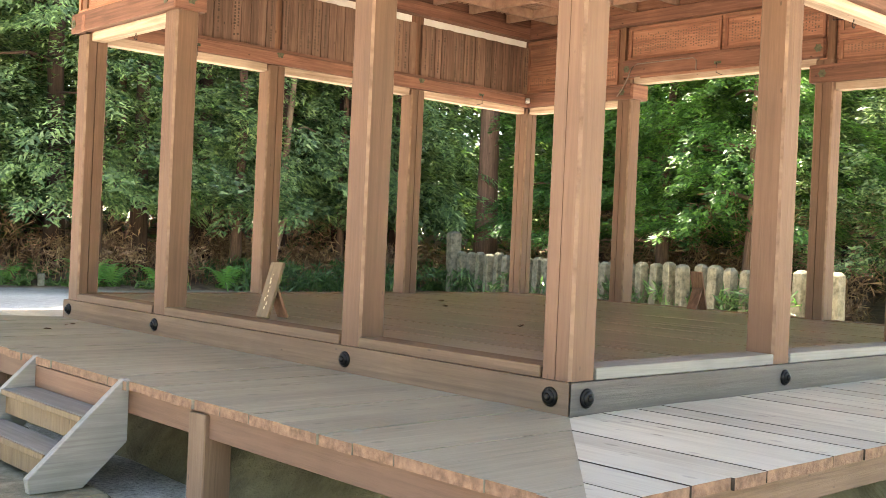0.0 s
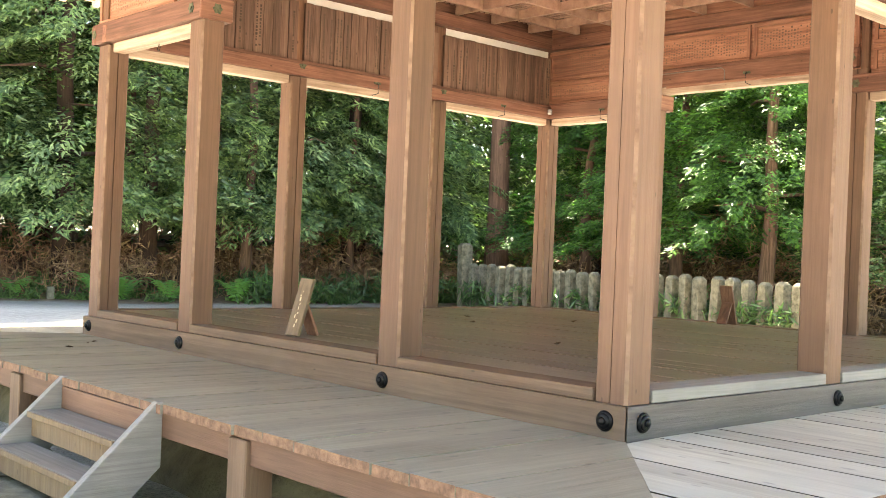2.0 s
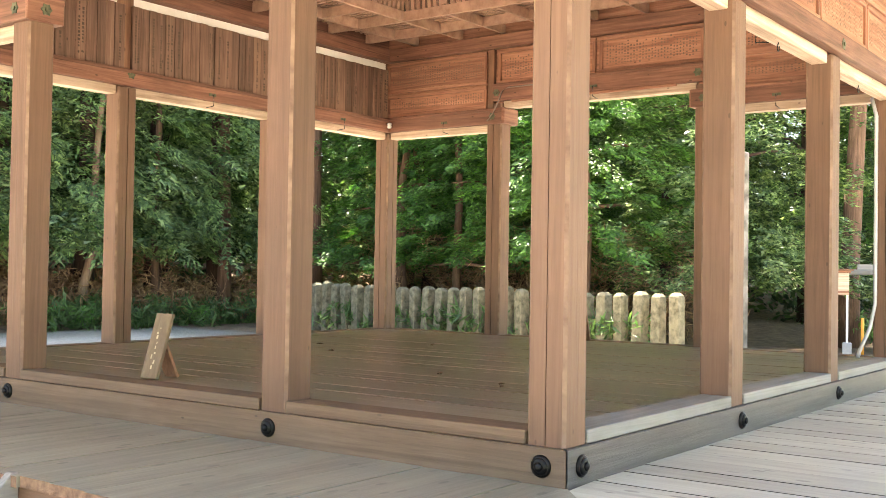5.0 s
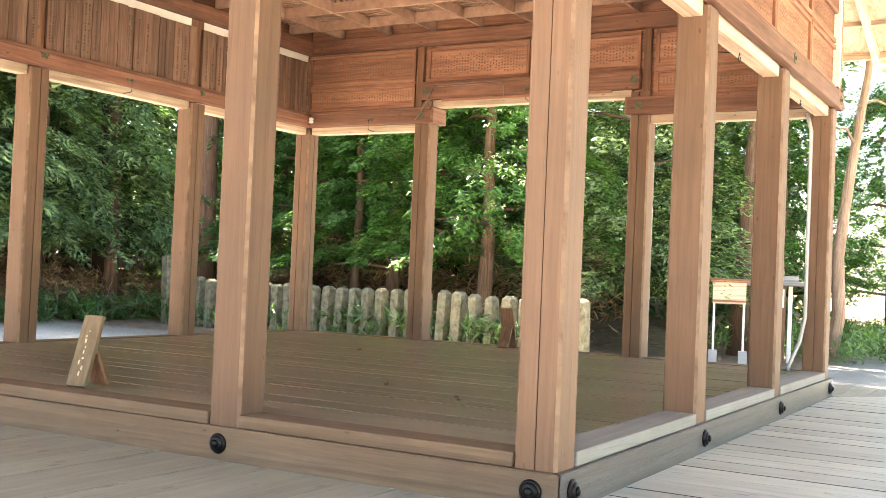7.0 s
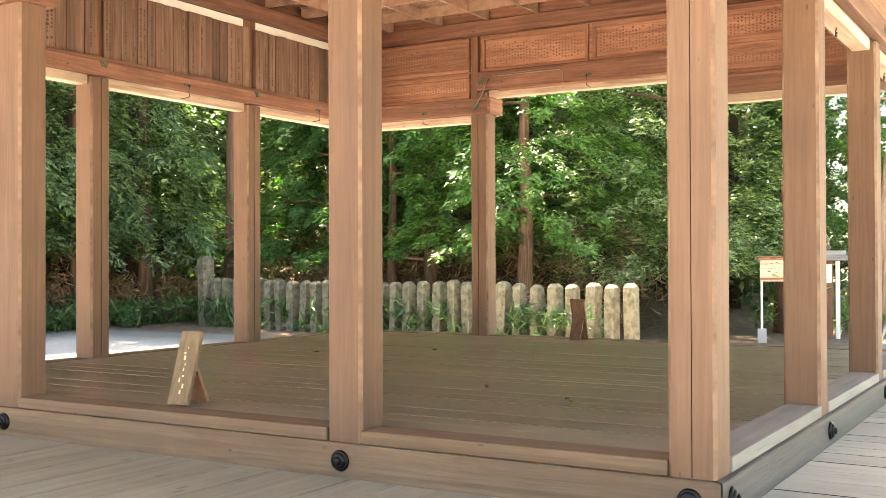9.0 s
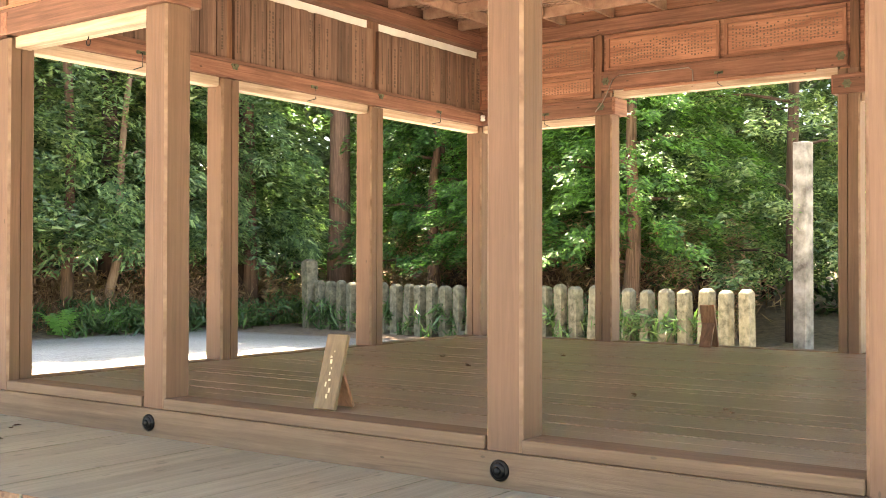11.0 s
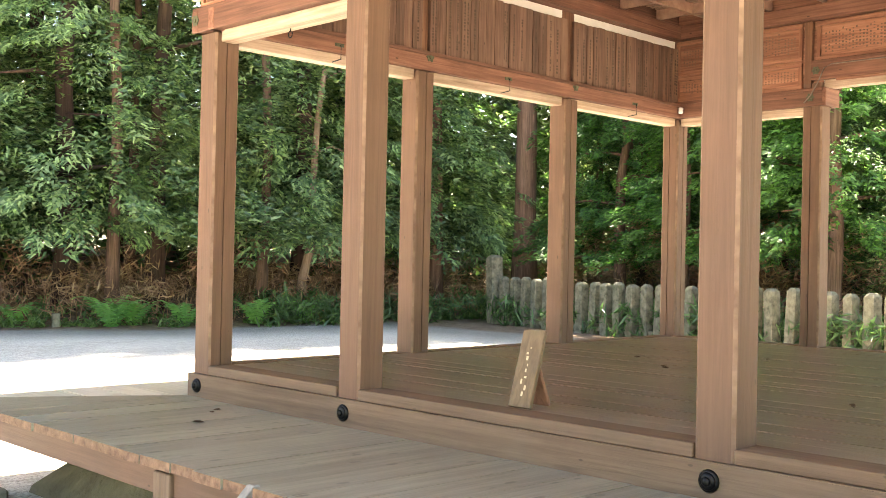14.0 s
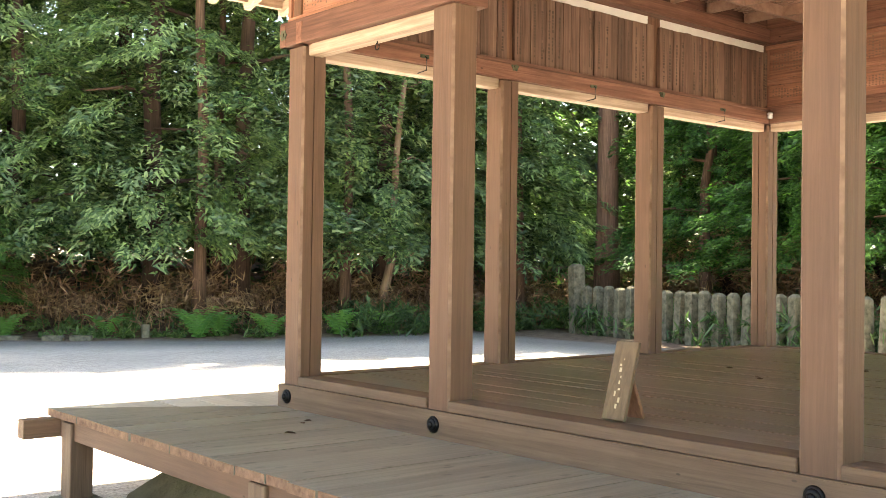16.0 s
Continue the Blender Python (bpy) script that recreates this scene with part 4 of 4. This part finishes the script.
def leaves_mesh(name, clumps, per, spread, size, r, droop=0.0, narrow=0.5, flat=0.6):
    """Small pointed leaves. A clump is a centre and a radius, or also a way: then a flat spray along it."""
    verts, faces = [], []
    for c, cr, *way in clumps:
        if way:
            d0 = way[0]
            side = d0.cross(Vector((0, 0, 1))).normalized()
        for _ in range(per):
            if way:
                a = r.random()
                w = r.uniform(-1, 1) * (0.75 - 0.5 * a)
                p = c + d0 * cr * 1.5 * (a - 0.35) + side * w * cr + Vector((0, 0, r.uniform(-1, 1) * cr * flat * 0.5 - droop * cr * a * a * 1.6))
                u = (d0 * 0.8 + side * (0.9 if w > 0 else -0.9) * r.random() + rand_dir(r) * 0.45).normalized()
                u.z -= droop * (0.3 + a)
                n = (Vector((0, 0, 1)) + rand_dir(r) * 0.6 + d0 * 0.85).normalized()
            else:
                d = rand_dir(r)
                p = c + Vector((d.x, d.y, d.z * flat)) * cr * spread * r.random() ** 0.45
                n = (rand_dir(r) + Vector((0, 0, 0.9))).normalized()
                u = n.orthogonal().normalized()
                u.rotate(Matrix.Rotation(r.uniform(0, 6.28), 3, n))
                u.z -= droop
            v = n.cross(u).normalized()
            s = size * r.uniform(0.6, 1.35)
            k = len(verts)
            if way:
                verts += [p - u * s - v * s * narrow, p - u * s + v * s * narrow, p + u * s]
                faces.append((k, k + 1, k + 2))
            else:
                verts += [p - u * s, p + v * s * narrow - u * s * 0.1, p + u * s, p - v * s * narrow - u * s * 0.1]
                faces.append((k, k + 1, k + 2, k + 3))
    me = bpy.data.meshes.new(name)
    me.from_pydata([tuple(v) for v in verts], [], faces)
    return me


def make_tree(name, label, category, seed, height, trunk_r, bark, leafm, crown0, radius, n_clump, per, size, droop, narrow, flat, lean=0.0, limbs=9, cone=0.8, low=1.7, clump=(0.5, 1.0)):
    r = random.Random(seed)
    t = thing(name, label, category, "trees of the wood")
    bm = bmesh.new()
    pts, rad = [], []
    for k in range(9):
        u = k / 8
        pts.append((lean * u * height + r.uniform(-0.10, 0.10) * (k > 0), r.uniform(-0.10, 0.10) * (k > 0), u * height * 0.97 - 0.3))
        rad.append(trunk_r * (1.3 if k == 0 else 1.0) * (1 - 0.75 * u))
    tube(bm, pts, rad, 10)
    part("trunk", bm, bark, t)
    for k in range(limbs):
        bm = bmesh.new()
        u = crown0 * 0.7 + 0.6 * (k + r.random()) / limbs
        base = Vector((lean * u * height, 0, u * height))
        a = k * 2.4 + r.random()
        ln = radius * r.uniform(0.6, 1.0) * max(0.3, 1 - cone * u)
        tip = base + Vector((math.cos(a) * ln, math.sin(a) * ln, ln * (0.25 - droop)))
        tube(bm, [base, base.lerp(tip, 0.5) + Vector((0, 0, 0.12)), tip], [trunk_r * 0.3 * (1 - u * 0.5), trunk_r * 0.2, 0.012], 6)
        part("limb", bm, bark, t)
    clumps = []
    for k in range(n_clump):
        v = r.random() ** low
        u = crown0 + (1 - crown0) * v
        taper = 1.0 - cone * v
        a = r.uniform(0, 6.283)
        d = radius * taper * math.sqrt(r.uniform(0.22, 1.0))
        way = Vector((math.cos(a), math.sin(a), 0.12 - droop * 0.8)).normalized()
        clumps.append((Vector((math.cos(a) * d + lean * u * height, math.sin(a) * d, u * height - droop * d * 0.7)), r.uniform(*clump), way))
    me = leaves_mesh("crown", clumps, per, 1.0, size, r, droop, narrow, flat)
    me.materials.append(leafm)
    c = new("crown", me)
    c.parent = t
    return t


protos = {
    "hinoki": [make_tree("cypress_tree", "tall cypress with drooping flat green sprays", "tree", 31 + k, 20.0, 0.20, M["darkbark"], M["hinoki"], 0.105, 2.9, 520, 120, 0.068, 0.35, 0.36, 0.3, clump=(0.4, 0.85)) for k in range(2)],
    "dark": [make_tree("evergreen_tree", "dark glossy-leaved evergreen tree", "tree", 41 + k, 18.0, 0.17, M["darkbark"], M["darkleaf"], 0.10, 3.0, 440, 110, 0.064, 0.15, 0.45, 0.6, cone=0.65, clump=(0.4, 0.85)) for k in range(2)],
    "broad": [make_tree("broadleaf_tree", "bright green broadleaf tree with layered sprays", "tree", 51 + k, 9.0, 0.20, M["bark"], M["broad"], 0.26, 3.0, 430, 120, 0.056, 0.25, 0.5, 0.4, cone=0.55, low=1.0, clump=(0.35, 0.7)) for k in range(2)],
    "bare": [make_tree("cedar_tree", "tall cedar with a bare lower trunk", "tree", 61, 21.0, 0.27, M["bark"], M["darkleaf"], 0.42, 3.0, 190, 80, 0.11, 0.2, 0.45, 0.5)],
    "pale": [make_tree("leaning_tree", "slender leaning pinkish trunk with sparse limbs", "tree", 71, 9.0, 0.13, M["palebark"], M["darkleaf"], 0.62, 1.6, 60, 40, 0.1, 0.1, 0.45, 0.5)],
    "slim": [make_tree("slender_tree", "slender reddish-barked trunk with a high crown", "tree", 81, 19.0, 0.14, M["bark"], M["darkleaf"], 0.62, 1.5, 50, 50, 0.1, 0.15, 0.45, 0.5, limbs=6)],
}


def plant(kind, k, x, y, s=1.0, rz=0.0, tilt=0.0):
    src = protos[kind][k % len(protos[kind])]
    c = copy_thing(src, pose(x, y, ground_z(x, y) - 0.05, 0, tilt, rz))
    c.scale = (s, s, s)
    return c


r = random.Random(77)
# front edge of the wood along the north
for i in range(16):
    x = -13 + i * 1.95 + r.uniform(-0.6, 0.6)
    plant(("hinoki", "dark", "hinoki", "hinoki", "dark")[i % 5], i, x, edge_y(x) + 2.7 + r.uniform(-0.4, 0.9), r.uniform(1.05, 1.24), r.uniform(0, 360))
for i in range(11):
    x = -13 + i * 3.1 + r.uniform(-1, 1)
    plant(("dark", "bare", "hinoki", "bare")[i % 4], i, x, edge_y(x) + 7.6 + r.uniform(-1.2, 1.5), r.uniform(0.9, 1.2), r.uniform(0, 360))
# east side behind the fence
for i, (x, y) in enumerate(((21.0, 17.0), (22.8, 14.4), (21.0, 12.0), (22.0, 9.4), (24.4, 6.8), (24.5, 19.5), (25.5, 16.2), (25.0, 12.5), (27.0, 9.4), (28.5, 5.6), (27.5, 21.0), (30.0, 17.5), (30.5, 13.0), (31.5, 8.5))):
    plant(("dark", "bare", "dark", "hinoki")[i % 4], i, x + r.uniform(-0.4, 0.4), y + r.uniform(-0.4, 0.4), r.uniform(0.85, 1.1), r.uniform(0, 360))
plant("broad", 0, 16.3, 8.9, 0.95, 30)
plant("broad", 1, 16.9, 11.6, 0.9, 75)
plant("broad", 1, 18.0, 15.2, 0.9, 140)
plant("broad", 0, 23.5, 4.4, 0.8, 220)
plant("broad", 0, 2.3, 21.0, 0.42, 10)
plant("dark", 0, 17.6, 6.0, 0.85, 50)
plant("broad", 1, 27.0, 2.2, 0.8, 100)
# landmark trunks
for i, (x, y, sc, tl) in enumerate(((10.4, 20.2, 0.95, 0), (6.9, 20.6, 1.0, 2), (15.8, 20.0, 1.25, 0), (13.45, 19.9, 0.7, 1), (21.4, 18.9, 0.9, -1), (22.0, 18.6, 1.0, 2), (17.3, 13.4, 0.8, -2))):
    plant("slim", 0, x, y - 0.4, sc, 67 * i, tl)
plant("bare", 0, 16.7, 17.3, 1.15, 80)
plant("pale", 0, 11.5, 19.7, 1.0, -40, 4.5)
plant("bare", 0, 8.4, 22.2, 0.55, 200)
plant("bare", 0, 19.0, 4.2, 0.8, 60, -3)
plant("pale", 0, 19.8, 2.6, 1.2, 130, -6)
for lst in protos.values():
    for t in lst:
        for c in (*t.children_recursive, t):
            bpy.data.objects.remove(c)

# deep wood behind the first rows, and woods round the rest of the yard
def woods(name, label, spots, per, size, mat):
    me = leaves_mesh(name, spots, per, 1.0, size, r, 0.1, 0.5, 0.8)
    me.materials.append(mat)
    return tagged(new(name, me), label, "woods", kind="stuff")


spots = []
for i in range(1250):
    x = r.uniform(-34, 42)
    spots.append((Vector((x, edge_y(min(x, 40)) + r.uniform(11, 24), 20 * r.random())), r.uniform(1.2, 2.2)))
for i in range(520):
    spots.append((Vector((r.uniform(34, 46), r.uniform(7, 42), 19 * r.random() ** 1.2)), r.uniform(1.2, 2.2)))
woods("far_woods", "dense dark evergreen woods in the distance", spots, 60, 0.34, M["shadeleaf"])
spots = []
for i in range(700):
    x = r.uniform(-20, 22)
    y = edge_y(x) + r.uniform(5.0, 15)
    spots.append((Vector((x, y, ground_z(x, y) + 6.0 * r.random() ** 1.3)), r.uniform(0.6, 1.1)))
for i in range(430):
    x, y = r.uniform(22.5, 34), r.uniform(5.5, 27)
    spots.append((Vector((x, y, ground_z(x, y) + 6.0 * r.random() ** 1.3)), r.uniform(0.6, 1.1)))
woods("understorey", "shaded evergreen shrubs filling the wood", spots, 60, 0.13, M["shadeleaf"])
# high crowns, added to block the sun over the wood's inside
spots = []
for i in range(300):
    x = r.uniform(-26, 38)
    spots.append((Vector((x, edge_y(min(x, 34)) + r.uniform(5.5, 18), r.uniform(11, 17))), r.uniform(1.2, 2.0)))
for i in range(130):
    spots.append((Vector((r.uniform(20.5, 36), r.uniform(5.5, 25), r.uniform(10, 16))), r.uniform(1.2, 2.0)))
woods("wood_canopy", "closed dark crowns added to keep sun out of the wood", spots, 60, 0.30, M["shadeleaf"])
spots = []
for i in range(420):
    a = math.radians(r.uniform(160, 335))
    d = r.uniform(34, 46)
    spots.append((Vector((d * math.cos(a), d * math.sin(a), 14 * r.random())), r.uniform(1.2, 2.4)))
woods("woods_behind", "tall mixed woods round the yard", spots, 40, 0.42, M["hinoki"])

spots = []
for i in range(300):
    spots.append((Vector((r.uniform(36, 48), r.uniform(-16, 3.5), 0.4 + 10 * r.random() ** 1.3)), r.uniform(0.7, 1.4)))
woods("sunlit_woods", "sunlit broadleaf trees beyond the yard", spots, 90, 0.15, M["hinoki"])

# undergrowth along the edge of the wood
clumps, dry = [], []
for i in range(300):
    x = r.uniform(-12, 16.5)
    y = edge_y(x) + 0.1 + r.random() ** 1.8 * 3.0
    clumps.append((Vector((x, y, ground_z(x, y) + r.uniform(0.0, 0.12))), r.uniform(0.12, 0.28)))
for i in range(160):
    x, y = r.uniform(18.3, 32), r.uniform(0.5, 5.0)
    clumps.append((Vector((x, y, ground_z(x, y) + r.uniform(0.05, 0.5))), r.uniform(0.2, 0.5)))
for i in range(300):
    y = r.uniform(8.5, 19)
    x = 13.2 + (y - 5.2) * 0.19 + r.uniform(0.0, 4.0) + (1.2 if y < 5.4 else 0)
    clumps.append((Vector((x, y, ground_z(x, y) + r.uniform(0.05, 0.75))), r.uniform(0.18, 0.42)))
for i in range(620):
    x = r.uniform(-14, 18)
    y = edge_y(x) + 0.45 + r.random() * 3.4
    dry.append((Vector((x, y, ground_z(x, y) + r.uniform(0.05, 0.8))), r.uniform(0.25, 0.5)))
for i in range(200):
    y = r.uniform(7, 19)
    x = 13.8 + (y - 5.2) * 0.19 + r.uniform(0.2, 5)
    dry.append((Vector((x, y, ground_z(x, y) + r.uniform(0.05, 0.8))), r.uniform(0.25, 0.5)))
for i in range(260):
    y = r.uniform(7, 19)
    x = 15.6 + (y - 5.2) * 0.19 + r.uniform(0.0, 5)
    dry.append((Vector((x, y, ground_z(x, y) + r.uniform(0.6, 2.6))), r.uniform(0.3, 0.6)))
for i in range(200):
    x = r.uniform(-12, 15)
    y = edge_y(x) + 1.0 + r.random() * 3.0
    dry.append((Vector((x, y, ground_z(x, y) + r.uniform(0.5, 1.9))), r.uniform(0.25, 0.5)))
me = leaves_mesh("undergrowth", clumps, 60, 1.0, 0.085, r, 0.25, 0.25, 0.8)
me.materials.append(M["grassleaf"])
tagged(new("undergrowth", me), "low green undergrowth at the edge of the wood", "undergrowth", kind="stuff")
me = leaves_mesh("dry_brush", dry, 45, 1.0, 0.14, r, 0.1, 0.10, 0.9)
me.materials.append(M["dryleaf"])
tagged(new("dry_brush", me), "dry reddish-brown brush and dead stems", "undergrowth", kind="stuff")

# bamboo grass growing through the fence
sasa = []
for i in range(210):
    y = r.uniform(6.0, 17.6)
    sasa.append((Vector((13.0 + (y - 5.3) * 0.19 + r.uniform(-0.2, 0.5), y, r.uniform(0.05, 0.62))), r.uniform(0.14, 0.3)))
for i in range(120):
    x = r.uniform(9.5, 15)
    y = edge_y(x) + r.uniform(-0.6, 1.2)
    sasa.append((Vector((x, y, ground_z(x, y) + r.uniform(0.05, 0.6))), r.uniform(0.14, 0.34)))
me = leaves_mesh("bamboo_grass", sasa, 26, 1.0, 0.13, r, 0.45, 0.16, 0.9)
me.materials.append(M["sasa"])
tagged(new("bamboo_grass", me), "green bamboo grass growing between the stone fence posts", "undergrowth", kind="stuff")

# dead stems standing at the edge
verts, faces = [], []
for i in range(900):
    x = r.uniform(-12, 17)
    y = edge_y(x) + 0.6 + r.random() * 3
    z = ground_z(x, y)
    h = r.uniform(0.4, 1.3)
    d = Vector((r.uniform(-0.3, 0.3), r.uniform(-0.3, 0.3), 1)) * h
    k = len(verts)
    verts += [(x - 0.008, y, z), (x + 0.008, y, z), (x, y + 0.012, z), (x + d.x, y + d.y, z + d.z)]
    faces += [(k, k + 1, k + 3), (k + 1, k + 2, k + 3), (k + 2, k, k + 3)]
me = bpy.data.meshes.new("dead_stems")
me.from_pydata(verts, [], faces)
me.materials.append(M["dryleaf"])
tagged(new("dead_stems", me), "thin dead bamboo stems standing among brush", "undergrowth", kind="stuff")

# ---- ferns ----


def make_fern(seed):
    q = random.Random(seed)
    f = thing("fern", "bright green fern with arching fronds", "fern", "ferns at the edge of the wood")
    for k in range(9):
        a = k * 0.7 + q.uniform(-0.2, 0.2)
        ln = q.uniform(0.6, 0.85)
        bm = bmesh.new()
        d = Vector((math.cos(a), math.sin(a), 0))
        s = Vector((-d.y, d.x, 0))
        n = 14
        rib = [bm.verts.new(d * ln * u + Vector((0, 0, ln * (2.1 * u - 1.35 * u * u)))) for u in [(i + 0.3) / n for i in range(n + 1)]]
        for i in range(n):
            u = (i + 0.8) / n
            w = 0.24 * math.sin(math.pi * (0.10 + 0.88 * u)) * (1.15 - 0.6 * u)
            for sg in (-1, 1):
                mid = (rib[i].co + rib[i + 1].co) / 2
                tip = bm.verts.new(mid + s * sg * w + d * 0.06 + Vector((0, 0, -0.16 * w)))
                bm.faces.new((rib[i], rib[i + 1], tip) if sg > 0 else (rib[i + 1], rib[i], tip))
        part("frond", bm, M["fernleaf"], f)
    return f


f0 = make_fern(3)
for i, (x, off, s) in enumerate(((3.1, 0.2, 0.8), (6.5, 0.3, 1.0), (7.0, 0.6, 0.8), (8.0, 0.35, 0.85), (9.6, 0.25, 0.9), (10.9, 0.4, 0.95), (5.0, 0.6, 0.7), (13.9, 0.2, 0.8))):
    y = edge_y(x) + off - 0.15
    c = copy_thing(f0, pose(x, y, ground_z(x, y), 0, 0, 70 * i))
    c.scale = (s, s, s)
for c in (*f0.children_recursive, f0):
    bpy.data.objects.remove(c)

# ---- kerb stones and small marker ----
for i in range(5):
    x = 2.2 + i * 0.46 + (0.25 if i > 2 else 0)
    k = thing("kerb_stone", "low grey kerb stone at the gravel edge", "kerb stone", "kerb stones", at=(x, edge_y(x) - 0.35, 0), rz=-36)
    bm = bmesh.new()
    add_box(bm, -0.21, 0.21, -0.09, 0.09, -0.03, 0.10, 0.015)
    part("block", bm, M["stone"], k)
mk = thing("marker_stone", "small square grey boundary marker stone", "marker", at=(5.6, 19.95, 0), rz=-20)
bm = bmesh.new()
add_box(bm, -0.08, 0.08, -0.08, 0.08, -0.03, 0.30, 0.01)
part("block", bm, M["stone"], mk)

# ---- stand and pole beyond the fence ----
st = thing("roofed_post", "weathered wooden post under a small cap roof with white papers", "notice post", at=(17.7, 3.17, ground_z(17.7, 3.17)), rz=-75)
box("post", -0.17, 0.17, -0.15, 0.15, -0.2, 1.50, M["brown_z"], st, 0.012)
box("side_post", 0.22, 0.30, -0.05, 0.05, -0.2, 1.50, M["white"], st, 0.006, "white-painted side post")
box("cap", -0.62, 0.52, -0.34, 0.34, 1.50, 1.60, M["greyboard"], st, 0.02)
bm = bmesh.new()
prism(bm, [(-0.46, -0.24), (0.40, -0.24), (0.40, 0.24), (-0.46, 0.24)], 1.60, 1.70)
part("cap_ridge", bm, M["greyboard"], st)
bm = bmesh.new()
lathe(bm, [(0.10, 1.70), (0.15, 1.76), (0.10, 1.84), (0.13, 1.92), (0.07, 2.02), (0.02, 2.06)], 12)
part("finial", bm, M["stone"], st, "mossy stone finial")
box("paper_notice", -0.13, 0.14, -0.158, -0.152, 1.08, 1.44, M["white"], st, 0, "white paper notice")
ns = thing("notice_stand", "tan wooden notice board on slim white legs in concrete feet", "notice stand", at=(16.1, 3.67, ground_z(16.1, 3.67)), rz=-75)
box("board", -0.30, 0.30, -0.03, 0.03, 1.13, 1.53, M["pale_x"], ns, 0.005)
box("frame_top", -0.33, 0.33, -0.05, 0.05, 1.532, 1.57, M["warm_x"], ns, 0.005)
box("cap", -0.38, 0.38, -0.12, 0.12, 1.572, 1.60, M["brown_x"], ns, 0.006, "dark cap board")
box("board_rail", -0.30, 0.30, -0.045, -0.031, 1.16, 1.20, M["warm_x"], ns, 0.003)
for x in (-0.27, 0.27):
    box("leg", x - 0.02, x + 0.02, 0.031, 0.07, 0.0, 1.53, M["white"], ns, 0.004)
    box("foot_block", x - 0.08, x + 0.08, -0.03, 0.13, -0.05, 0.26, M["pipe"], ns, 0.01)
rl = thing("railing", "low metal railing beyond the yard in full sun", "railing", at=(38.0, 1.0, 0), rz=-80)
for k in range(12):
    box("railing_post", k * 0.9 - 0.03, k * 0.9 + 0.03, -0.03, 0.03, -0.05, 1.05, M["bronze"], rl, 0.005)
for z in (0.35, 0.98):
    box("rail", 0, 9.9, -0.02, 0.02, z, z + 0.05, M["bronze"], rl, 0.004)
pl = thing("marker_pole", "slim orange marker pole", "pole", at=(16.4, 3.2, ground_z(16.4, 3.2)))
bm = bmesh.new()
tube(bm, [(0, 0, -0.1), (0, 0, 0.72)], 0.03, 8)
part("pole", bm, M["orange"], pl)
